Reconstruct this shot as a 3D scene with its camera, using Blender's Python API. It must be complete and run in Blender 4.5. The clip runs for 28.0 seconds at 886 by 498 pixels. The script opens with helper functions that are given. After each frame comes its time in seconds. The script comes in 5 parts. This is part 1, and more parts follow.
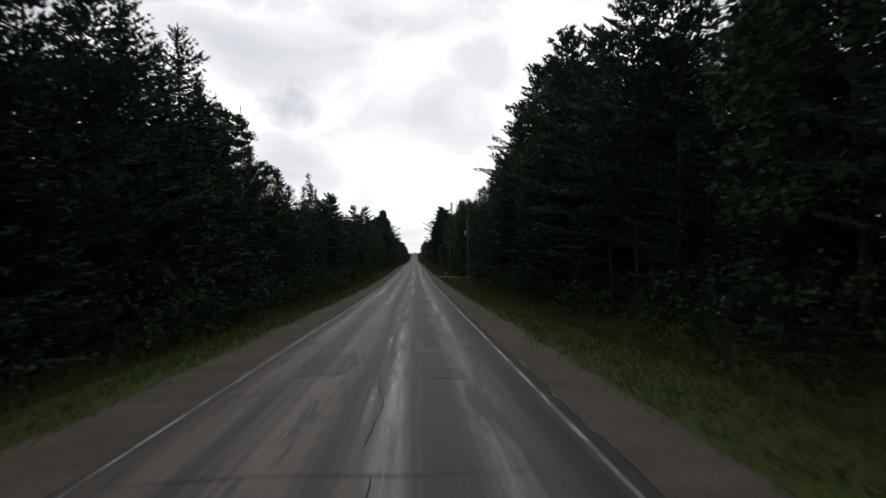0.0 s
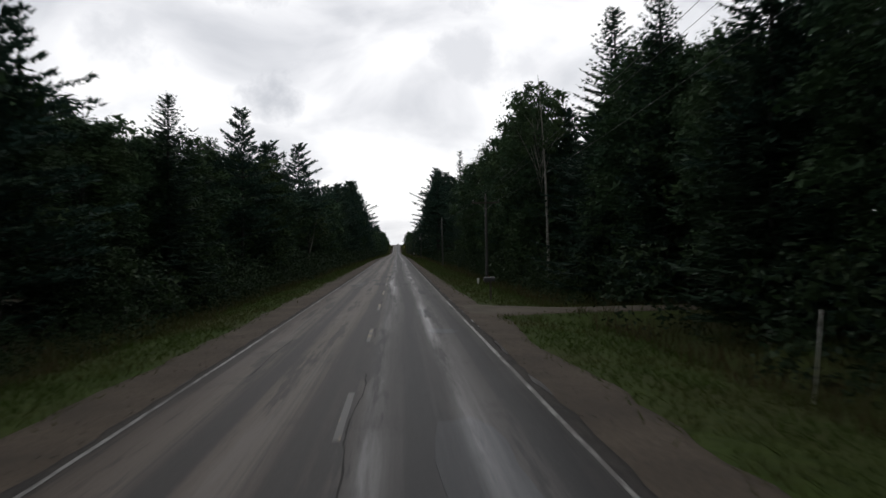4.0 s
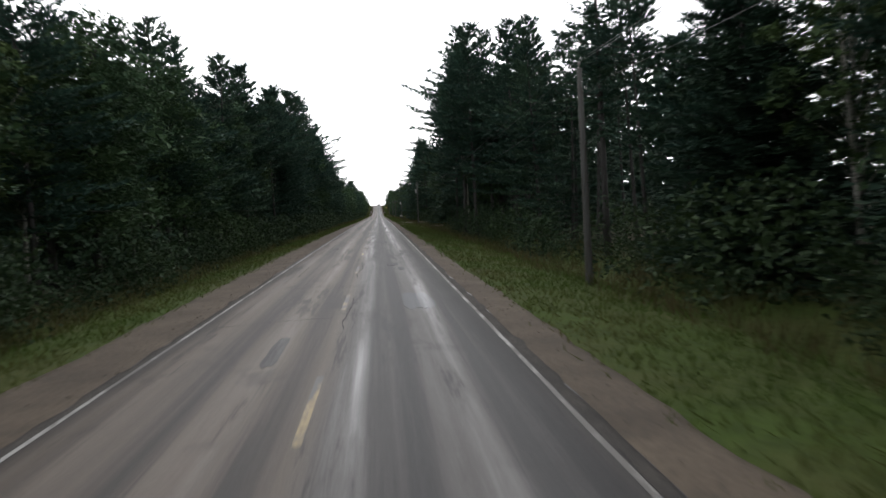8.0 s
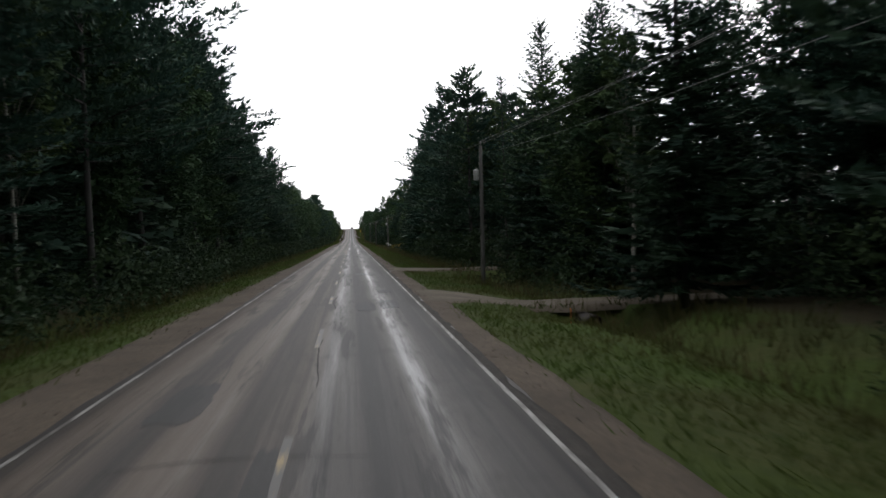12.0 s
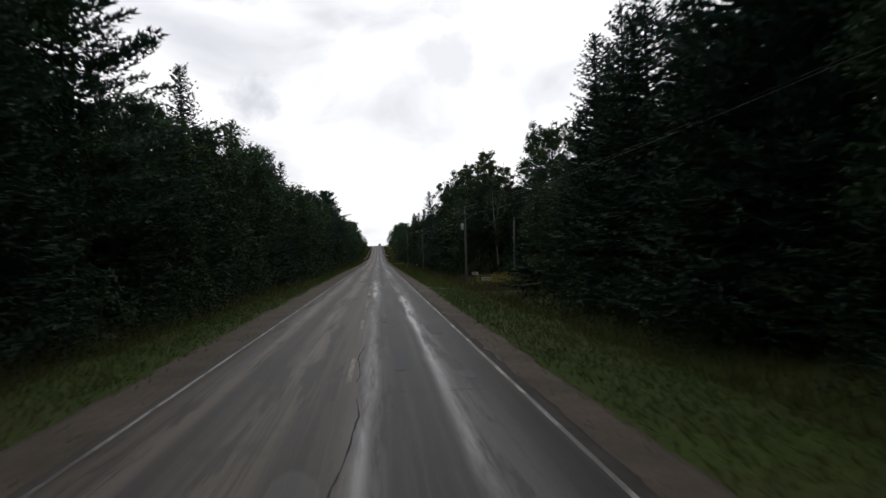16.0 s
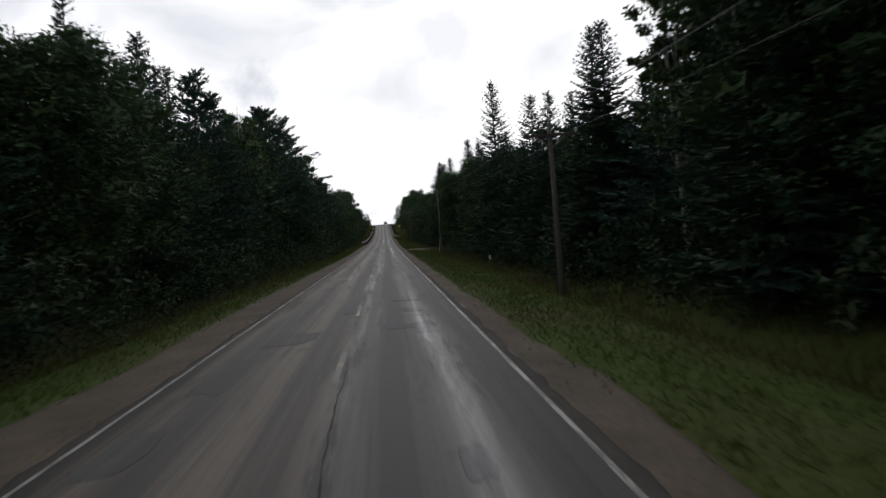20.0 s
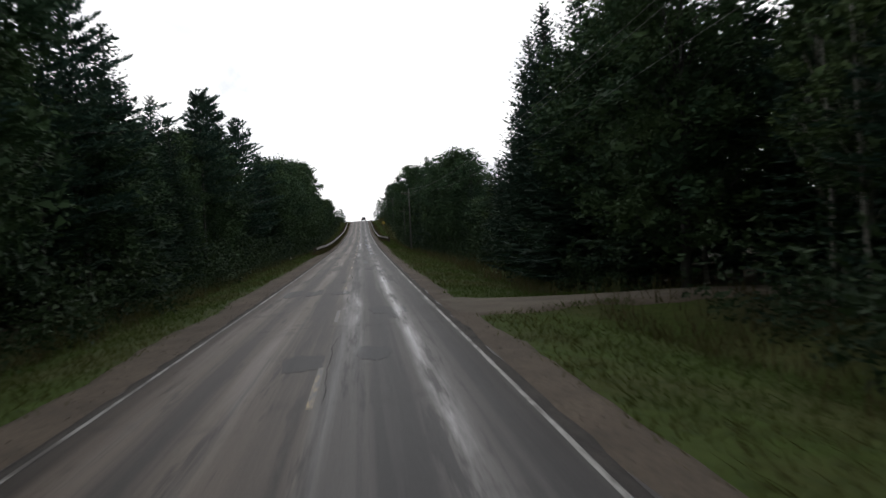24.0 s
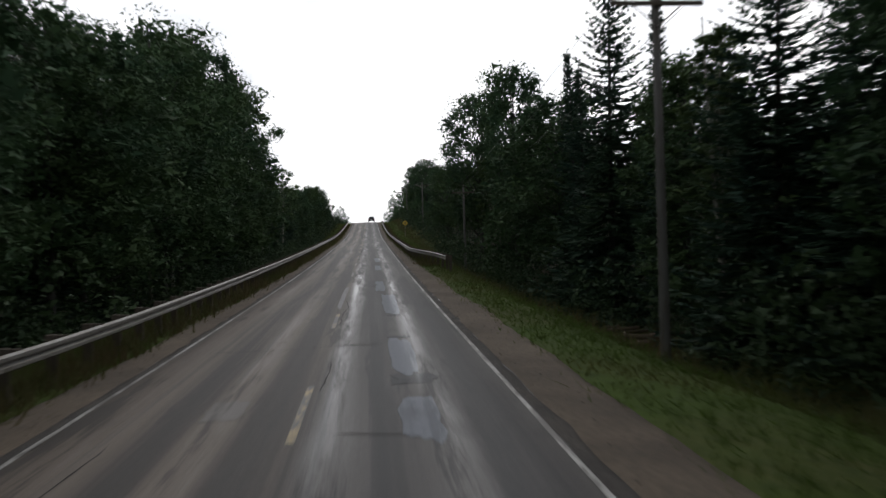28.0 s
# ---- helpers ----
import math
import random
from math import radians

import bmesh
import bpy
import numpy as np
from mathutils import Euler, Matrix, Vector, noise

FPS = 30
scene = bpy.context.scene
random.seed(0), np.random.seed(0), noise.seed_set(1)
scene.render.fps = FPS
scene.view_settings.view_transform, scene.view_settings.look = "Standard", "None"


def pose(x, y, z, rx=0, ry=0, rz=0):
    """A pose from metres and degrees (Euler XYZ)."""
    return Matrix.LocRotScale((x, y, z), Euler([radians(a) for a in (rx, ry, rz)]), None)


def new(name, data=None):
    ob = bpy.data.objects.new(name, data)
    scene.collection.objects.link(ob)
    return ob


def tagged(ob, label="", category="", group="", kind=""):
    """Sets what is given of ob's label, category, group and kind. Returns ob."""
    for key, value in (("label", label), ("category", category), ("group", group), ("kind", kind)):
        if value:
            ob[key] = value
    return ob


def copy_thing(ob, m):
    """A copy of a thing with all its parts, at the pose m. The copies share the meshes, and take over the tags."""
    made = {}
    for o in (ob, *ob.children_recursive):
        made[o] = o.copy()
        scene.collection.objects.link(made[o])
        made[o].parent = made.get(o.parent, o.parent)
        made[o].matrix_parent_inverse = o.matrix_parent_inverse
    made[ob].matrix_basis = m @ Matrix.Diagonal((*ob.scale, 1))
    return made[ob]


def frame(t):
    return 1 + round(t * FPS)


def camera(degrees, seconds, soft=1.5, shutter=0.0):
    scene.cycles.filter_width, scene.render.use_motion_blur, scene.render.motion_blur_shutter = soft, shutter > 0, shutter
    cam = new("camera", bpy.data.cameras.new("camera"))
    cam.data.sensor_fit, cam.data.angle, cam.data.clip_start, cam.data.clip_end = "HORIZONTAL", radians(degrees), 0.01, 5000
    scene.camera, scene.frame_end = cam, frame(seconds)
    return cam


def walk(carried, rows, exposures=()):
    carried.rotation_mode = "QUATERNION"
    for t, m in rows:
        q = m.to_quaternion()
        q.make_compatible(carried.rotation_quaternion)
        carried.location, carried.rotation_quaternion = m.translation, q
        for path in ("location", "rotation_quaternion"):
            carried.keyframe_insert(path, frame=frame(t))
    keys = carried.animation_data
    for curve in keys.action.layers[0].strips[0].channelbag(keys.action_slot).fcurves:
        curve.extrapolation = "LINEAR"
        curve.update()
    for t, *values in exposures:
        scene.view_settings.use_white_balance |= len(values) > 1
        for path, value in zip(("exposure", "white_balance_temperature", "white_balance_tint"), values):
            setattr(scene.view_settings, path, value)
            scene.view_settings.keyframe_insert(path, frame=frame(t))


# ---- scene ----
cam = camera(55.6, 28.0, soft=1.5, shutter=0.26)
# seconds; x, y, z; yaw, pitch, roll
PATH = [
    (0.00, 0.050, 0.00, 2.490, -1.903, 0.785, 1.50),
    (0.50, 0.053, 14.00, 2.426, -2.560, 1.765, 1.00),
    (1.00, 0.056, 28.00, 2.353, -2.972, 2.410, 2.00),
    (1.50, 0.059, 42.00, 2.276, -3.632, 2.111, 1.10),
    (2.00, 0.062, 56.00, 2.205, -2.978, 0.705, 1.20),
    (2.50, 0.062, 70.00, 2.145, -2.946, 2.074, 0.30),
    (3.00, 0.059, 84.00, 2.104, -3.026, 1.023, 0.00),
    (3.50, 0.054, 98.00, 2.089, -2.823, 0.553, 1.10),
    (4.00, 0.047, 112.00, 2.106, -3.105, 0.280, 1.33),
    (4.50, 0.038, 126.00, 2.149, -3.725, -0.321, 1.85),
    (5.00, 0.029, 140.00, 2.212, -4.346, -0.922, 2.37),
    (5.50, 0.038, 154.00, 2.290, -4.628, -1.196, 2.60),
    (6.00, 0.065, 168.00, 2.377, -4.238, -1.928, 2.40),
    (6.50, 0.102, 182.00, 2.468, -4.104, -1.048, 2.60),
    (7.00, 0.148, 196.00, 2.556, -4.542, -2.037, 1.60),
    (7.50, 0.184, 210.00, 2.642, -3.528, -1.527, 1.60),
    (8.00, 0.193, 224.00, 2.737, -4.371, -2.512, 2.90),
    (8.50, 0.183, 238.00, 2.838, -3.434, -2.858, 2.80),
    (9.00, 0.163, 252.00, 2.942, -2.147, -2.049, 1.10),
    (9.50, 0.133, 266.00, 3.045, -4.282, 0.040, 0.70),
    (10.00, 0.113, 280.00, 3.144, -5.278, -1.251, 2.90),
    (10.50, 0.099, 294.00, 3.234, -4.879, -0.968, 2.60),
    (11.00, 0.081, 308.00, 3.315, -5.204, -0.484, 2.70),
    (11.50, 0.059, 322.00, 3.390, -6.193, -1.535, 2.80),
    (12.00, 0.034, 336.00, 3.461, -6.240, -0.852, 1.90),
    (12.50, 0.005, 350.00, 3.527, -6.387, -0.718, 2.80),
    (13.00, -0.024, 364.00, 3.589, -6.185, -0.363, 2.52),
    (13.50, -0.054, 378.00, 3.647, -5.741, 0.418, 1.90),
    (14.00, -0.083, 392.00, 3.701, -5.297, 1.199, 1.28),
    (14.50, -0.110, 406.00, 3.751, -5.095, 1.554, 1.00),
    (15.00, -0.135, 420.00, 3.793, -5.402, 2.419, 2.10),
    (15.50, -0.158, 434.00, 3.829, -3.649, 0.796, 1.60),
    (16.00, -0.179, 448.00, 3.862, -4.396, 0.507, 1.30),
    (16.50, -0.195, 462.00, 3.893, -2.786, -1.024, 2.90),
    (17.00, -0.209, 476.00, 3.925, -3.116, -1.341, 1.00),
    (17.50, -0.190, 490.00, 3.961, -3.073, -0.101, 1.20),
    (18.00, -0.138, 504.00, 4.003, -3.186, -0.332, 0.80),
    (18.50, -0.054, 518.00, 4.049, -3.071, -0.264, 2.70),
    (19.00, 0.061, 532.00, 4.099, -2.874, 0.615, 1.90),
    (19.50, 0.171, 546.00, 4.151, -4.216, -0.548, 3.70),
    (20.00, 0.245, 560.00, 4.203, -3.927, -1.008, 4.20),
    (20.50, 0.285, 574.00, 4.256, -3.738, -0.858, 3.10),
    (21.00, 0.289, 588.00, 4.308, -4.758, -0.004, 4.00),
    (21.50, 0.257, 602.00, 4.357, -3.469, -2.724, 5.00),
    (22.00, 0.226, 616.00, 4.401, -3.647, -2.062, 4.69),
    (22.50, 0.195, 630.00, 4.440, -4.038, -0.604, 4.00),
    (23.00, 0.164, 644.00, 4.479, -4.429, 0.853, 3.31),
    (23.50, 0.133, 658.00, 4.519, -4.606, 1.516, 3.00),
    (24.00, 0.101, 672.00, 4.564, -5.460, -1.004, 3.10),
    (24.50, 0.064, 686.00, 4.616, -5.219, -0.425, 1.60),
    (25.00, 0.019, 700.00, 4.680, -6.077, 0.661, 1.70),
    (25.50, -0.000, 714.00, 4.759, -7.172, 0.608, 1.90),
    (26.00, 0.005, 728.00, 4.857, -5.544, 1.114, 2.00),
    (26.50, 0.034, 742.00, 4.973, -3.916, -0.165, 1.30),
    (27.00, 0.095, 756.00, 5.108, -5.775, -1.107, 2.60),
    (27.50, 0.169, 770.00, 5.257, -4.730, 0.218, 2.10),
    (28.00, 0.224, 784.00, 5.416, -4.974, -0.458, 1.90),
]
EXPOSURES = [(0, 0.26), (1, 0.16), (2, 0.08), (3.5, 0.12), (5.5, 0.68), (7, 1.08), (8, 1.45), (9, 2.02), (10, 1.90), (11, 1.87), (12, 1.13), (12.8, 0.70), (14.5, 0.35), (21.5, 0.44), (23, 0.40), (24.2, 0.80), (25, 0.25), (26, -0.06), (27, 0.27), (28, 0.70)]
walk(cam, [(t, pose(x, y, z, 90 + pitch, roll, yaw)) for t, x, y, z, yaw, pitch, roll in PATH], EXPOSURES)

# ---- sun, sky, exposure ----
SUN_ELEV, SUN_TURN = radians(48), radians(8)
world = bpy.data.worlds.new("overcast_sky")
scene.world = world
world.use_nodes = True
wn, wl = world.node_tree.nodes, world.node_tree.links
wn.clear()


def wnode(kind, **values):
    n = wn.new(kind)
    for k, v in values.items():
        n.inputs[k].default_value = v
    return n


sky = wn.new("ShaderNodeTexSky")
sky.sky_type, sky.sun_disc = "NISHITA", False
sky.sun_elevation, sky.sun_rotation = SUN_ELEV, SUN_TURN
coord = wn.new("ShaderNodeTexCoord")
sep = wn.new("ShaderNodeSeparateXYZ")
wl.new(coord.outputs["Generated"], sep.inputs[0])


def wmath(op, a, b=None, c=None):
    n = wn.new("ShaderNodeMath")
    n.operation = op
    for i, v in enumerate((a, b, c)):
        if v is None:
            continue
        if isinstance(v, (int, float)):
            n.inputs[i].default_value = v
        else:
            wl.new(v, n.inputs[i])
    return n.outputs[0]


# the cloud deck lies flat overhead: the direction is thrown onto a plane
lift = wmath("ADD", wmath("MAXIMUM", sep.outputs[2], 0.0), 0.38)
flat = wn.new("ShaderNodeCombineXYZ")
wl.new(wmath("DIVIDE", sep.outputs[0], lift), flat.inputs[0])
wl.new(wmath("DIVIDE", sep.outputs[1], lift), flat.inputs[1])
deck = wnode("ShaderNodeTexNoise", Scale=2.6, Detail=6.0, Roughness=0.5, Distortion=0.5)
wl.new(flat.outputs[0], deck.inputs["Vector"])
edge = wnode("ShaderNodeTexNoise", Scale=11.0, Detail=6.0, Roughness=0.6)
wl.new(coord.outputs["Generated"], edge.inputs["Vector"])
base_grey = wn.new("ShaderNodeMapRange")
base_grey.inputs[1].default_value, base_grey.inputs[2].default_value = 0.40, 0.66
base_grey.inputs[3].default_value, base_grey.inputs[4].default_value = 0.0, 0.75
wl.new(deck.outputs["Fac"], base_grey.inputs[0])
# grey cloud masses ahead: degrees to the right, degrees up, radius, weight
thick = base_grey.outputs[0]
for az, up, wide, weight in ((-8.6, 10.4, 5.4, 0.78), (-6.5, 12.0, 3.0, 0.4), (5.2, 13.0, 4.6, 0.5), (9.0, 12.4, 3.6, 0.4), (-10, 18.5, 6.5, 0.6), (3.5, 19, 7.5, 0.55), (-3.2, 4.0, 2.6, 0.35), (-17, 15, 5, 0.5), (20, 16, 7, 0.45)):
    a, u = radians(az), radians(up)
    gap = wn.new("ShaderNodeVectorMath")
    gap.operation = "DISTANCE"
    wl.new(coord.outputs["Generated"], gap.inputs[0])
    gap.inputs[1].default_value = (math.sin(a) * math.cos(u), math.cos(a) * math.cos(u), math.sin(u))
    ragged = wmath("MULTIPLY_ADD", edge.outputs["Fac"], 2.4 * radians(wide), gap.outputs["Value"])
    mass = wn.new("ShaderNodeMapRange")
    mass.interpolation_type = "SMOOTHSTEP"
    mass.inputs[1].default_value, mass.inputs[2].default_value = 2.0 * radians(wide), 1.15 * radians(wide)
    mass.inputs[3].default_value, mass.inputs[4].default_value = 0.0, weight
    wl.new(ragged, mass.inputs[0])
    thick = wmath("MAXIMUM", thick, mass.outputs[0])
ramp = wn.new("ShaderNodeValToRGB")
ramp.color_ramp.elements[0].position, ramp.color_ramp.elements[0].color = 0.0, (1.02, 1.02, 1.03, 1)
ramp.color_ramp.elements[1].position, ramp.color_ramp.elements[1].color = 1.0, (0.42, 0.44, 0.485, 1)
mid = ramp.color_ramp.elements.new(0.35)
mid.color = (0.80, 0.805, 0.835, 1)
wl.new(thick, ramp.inputs[0])
# sky dimmed overhead and behind, out of view, to lower the light; brightest ahead
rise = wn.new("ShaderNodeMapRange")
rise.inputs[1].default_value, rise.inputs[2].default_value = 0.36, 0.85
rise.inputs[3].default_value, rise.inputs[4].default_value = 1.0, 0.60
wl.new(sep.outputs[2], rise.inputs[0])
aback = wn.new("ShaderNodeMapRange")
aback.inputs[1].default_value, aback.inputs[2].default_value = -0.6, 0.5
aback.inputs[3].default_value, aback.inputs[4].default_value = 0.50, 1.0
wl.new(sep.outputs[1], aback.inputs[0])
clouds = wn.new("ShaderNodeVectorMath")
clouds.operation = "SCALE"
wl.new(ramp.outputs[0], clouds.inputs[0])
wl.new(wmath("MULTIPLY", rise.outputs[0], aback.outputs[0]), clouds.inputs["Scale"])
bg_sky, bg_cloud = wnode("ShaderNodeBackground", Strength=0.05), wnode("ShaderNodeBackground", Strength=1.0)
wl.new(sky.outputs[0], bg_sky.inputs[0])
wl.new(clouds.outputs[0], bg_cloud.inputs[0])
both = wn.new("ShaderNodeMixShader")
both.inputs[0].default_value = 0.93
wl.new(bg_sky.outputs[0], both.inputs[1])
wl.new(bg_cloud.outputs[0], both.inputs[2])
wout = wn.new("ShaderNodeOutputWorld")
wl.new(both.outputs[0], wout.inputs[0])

sun = new("sun", bpy.data.lights.new("sun", "SUN"))
sun.data.energy, sun.data.angle, sun.data.color = 0.15, radians(25), (1.0, 0.97, 0.92)
sun.matrix_world = pose(0, 0, 60, 90 - math.degrees(SUN_ELEV), 0, 180 - math.degrees(SUN_TURN))

# ---- materials ----


def material(name, rough=0.8):
    m = bpy.data.materials.new(name)
    m.use_nodes = True
    b = m.node_tree.nodes["Principled BSDF"]
    b.inputs["Roughness"].default_value = rough
    return m, m.node_tree.nodes, m.node_tree.links, b


def node(nt, kind, **values):
    n = nt.new(kind)
    for k, v in values.items():
        n.inputs[k].default_value = v
    return n


def mixed(nt, lk, fac, a, b):
    """A colour mix; a and b are colours or sockets."""
    n = nt.new("ShaderNodeMix")
    n.data_type = "RGBA"
    if isinstance(fac, (int, float)):
        n.inputs[0].default_value = fac
    else:
        lk.new(fac, n.inputs[0])
    for i, v in ((6, a), (7, b)):
        if isinstance(v, tuple):
            n.inputs[i].default_value = (*v, 1)
        else:
            lk.new(v, n.inputs[i])
    return n.outputs[2]


def ranged(nt, lk, value, a, b, c=0.0, d=1.0):
    n = nt.new("ShaderNodeMapRange")
    for i, v in ((1, a), (2, b), (3, c), (4, d)):
        n.inputs[i].default_value = v
    lk.new(value, n.inputs[0])
    return n.outputs[0]


def noise_of(nt, lk, scale, detail=4.0, stretch=(1, 1, 1), rough=0.55, space="Object"):
    tc, mp = nt.new("ShaderNodeTexCoord"), nt.new("ShaderNodeMapping")
    mp.inputs["Scale"].default_value = stretch
    lk.new(tc.outputs[space], mp.inputs[0])
    n = node(nt, "ShaderNodeTexNoise", Scale=scale, Detail=detail, Roughness=rough)
    lk.new(mp.outputs[0], n.inputs["Vector"])
    return n.outputs["Fac"]


def bumped(nt, lk, b, height, strength, distance):
    n = node(nt, "ShaderNodeBump", Strength=strength, Distance=distance)
    lk.new(height, n.inputs["Height"])
    lk.new(n.outputs[0], b.inputs["Normal"])


def two_tone(name, a, b, scale, fine, rough=0.85, bump=0.0, distance=0.01, third=None, metal=0.0, lo=0.35, hi=0.65, space="Object", stretch=(1, 1, 1)):
    """A surface of two colours in large stains, with a fine grain on top."""
    m, nt, lk, s = material(name, rough)
    big = ranged(nt, lk, noise_of(nt, lk, scale, 4, stretch, space=space), lo, hi)
    col = mixed(nt, lk, big, a, b)
    small = noise_of(nt, lk, fine, 5, stretch, 0.65, space=space)
    dark = tuple(0.55 * v for v in a) if third is None else third
    col = mixed(nt, lk, ranged(nt, lk, small, 0.42, 0.72), col, dark)
    lk.new(col, s.inputs["Base Color"])
    s.inputs["Metallic"].default_value = metal
    if rough > 0.8:
        s.inputs["Specular IOR Level"].default_value = 0.2
    lk.new(ranged(nt, lk, small, 0.2, 0.8, rough - 0.1, min(1.0, rough + 0.1)), s.inputs["Roughness"])
    if bump:
        bumped(nt, lk, s, small, bump, distance)
    return m


def foliage(name, a, b, c, scale=0.35, vary=0.55, thin=0.15):
    """Leaves or needles: two greens from tree to tree, blotches and single paler sprays."""
    m, nt, lk, s = material(name, 0.75)
    info = nt.new("ShaderNodeObjectInfo")
    geo = nt.new("ShaderNodeNewGeometry")
    col = mixed(nt, lk, info.outputs["Random"], a, b)
    col = mixed(nt, lk, ranged(nt, lk, noise_of(nt, lk, scale, 3), 0.42, 0.62), col, c)
    col = mixed(nt, lk, ranged(nt, lk, geo.outputs["Random Per Island"], 0.0, 1.0, 0.0, vary), col, tuple(0.45 * v for v in a))
    lk.new(col, s.inputs["Base Color"])
    s.inputs["Specular IOR Level"].default_value = 0.15
    leaf = nt.new("ShaderNodeBsdfTranslucent")
    lk.new(col, leaf.inputs[0])
    mix = nt.new("ShaderNodeMixShader")
    mix.inputs[0].default_value = thin
    lk.new(s.outputs[0], mix.inputs[1])
    lk.new(leaf.outputs[0], mix.inputs[2])
    lk.new(mix.outputs[0], nt["Material Output"].inputs[0])
    return m


M_SPRUCE = foliage("spruce_needles", (0.031, 0.062, 0.041), (0.040, 0.070, 0.039), (0.023, 0.049, 0.036), vary=0.35)
M_PINE = foliage("pine_needles", (0.036, 0.075, 0.054), (0.047, 0.084, 0.048), (0.028, 0.061, 0.048), vary=0.35)
M_LEAF = foliage("broad_leaves", (0.043, 0.083, 0.036), (0.055, 0.091, 0.033), (0.030, 0.063, 0.033), 0.35, 0.30)
M_ASPEN = foliage("aspen_leaves", (0.055, 0.096, 0.039), (0.067, 0.102, 0.034), (0.040, 0.073, 0.036), 0.35, 0.30)
M_SHRUB = foliage("shrub_leaves", (0.028, 0.054, 0.022), (0.036, 0.059, 0.023), (0.021, 0.041, 0.021), 0.2, 0.25)
M_BARK = two_tone("conifer_bark", (0.042, 0.041, 0.039), (0.060, 0.058, 0.055), 0.8, 9, 0.9, 0.6, 0.02, stretch=(1, 1, 0.25))
M_PALE = two_tone("aspen_bark", (0.30, 0.295, 0.26), (0.20, 0.20, 0.17), 1.2, 6, 0.85, 0.3, 0.01, third=(0.07, 0.065, 0.06), stretch=(1, 1, 2.5))

# ---- the road's line ----
KNOT_S = (-60, 0, 100, 200, 300, 400, 500, 600, 700, 760, 820, 880, 940, 1000, 1032, 1080, 1140, 1300, 1600, 2200)
KNOT_Z = (0.24, 0.0, -0.40, 0.09, 0.78, 1.24, 1.50, 1.86, 2.19, 2.66, 3.47, 4.97, 6.93, 10.2, 12.0, 12.9, 13.2, 11.0, 4.0, 0.0)
CENTRE = -0.82                       # the camera drives 0.8 m right of the centre line
HALF_PAVED, SHOULDER = 3.48, 4.6
# outer edge of the gravel along the road, from the centre line
EDGE_S = (-80, 0, 90, 180, 265, 340, 435, 520, 600, 690, 770, 795, 840, 1100)
EDGE_LEFT = (5.4, 5.4, 5.1, 4.95, 5.2, 5.2, 4.6, 5.05, 5.2, 4.8, 5.1, 4.5, 4.25, 4.25)
EDGE_RIGHT = (5.05, 5.05, 4.95, 4.6, 4.45, 4.4, 4.35, 4.55, 4.3, 4.4, 4.4, 4.75, 4.6, 4.5)


def shoulder_out(side, s):
    """How far from the centre line the gravel shoulder reaches."""
    return float(np.interp(s, EDGE_S, EDGE_LEFT if side < 0 else EDGE_RIGHT))



def road_z(s):
    """Height of the road's centre at s metres from the start."""
    i = min(max(int(np.searchsorted(KNOT_S, s)) - 1, 0), len(KNOT_S) - 2)
    last = len(KNOT_S) - 1

    def slope(k):
        a, b = max(k - 1, 0), min(k + 1, last)
        return (KNOT_Z[b] - KNOT_Z[a]) / (KNOT_S[b] - KNOT_S[a])

    d = KNOT_S[i + 1] - KNOT_S[i]
    u = min(max((s - KNOT_S[i]) / d, 0.0), 1.0)
    return ((2 * u**3 - 3 * u * u + 1) * KNOT_Z[i] + (u**3 - 2 * u * u + u) * d * slope(i)
            + (3 * u * u - 2 * u**3) * KNOT_Z[i + 1] + (u**3 - u * u) * d * slope(i + 1))


def smooth(a, b, v):
    u = min(max((v - a) / (b - a), 0.0), 1.0)
    return u * u * (3 - 2 * u)


# driveways on the right: place along the road, half width, length, fall
DRIVES = ((148, 1.5, 13, 0.1), (371, 1.8, 32, 0.5), (399, 1.5, 15, 0.1), (514, 0.5, 15, 0.45), (701, 1.5, 14, 0.0))


def drive_lift(x, s):
    """How far a driveway's fill covers the ditch at (x, s), 0 to 1."""
    best = 0.0
    for at, half, length, fall in DRIVES:
        if 2 < x < length + 6:
            best = max(best, (1 - smooth(half + 0.3, half + 2.2, abs(s - at))) * (1 - smooth(length - 2, length + 5, x)))
    return best


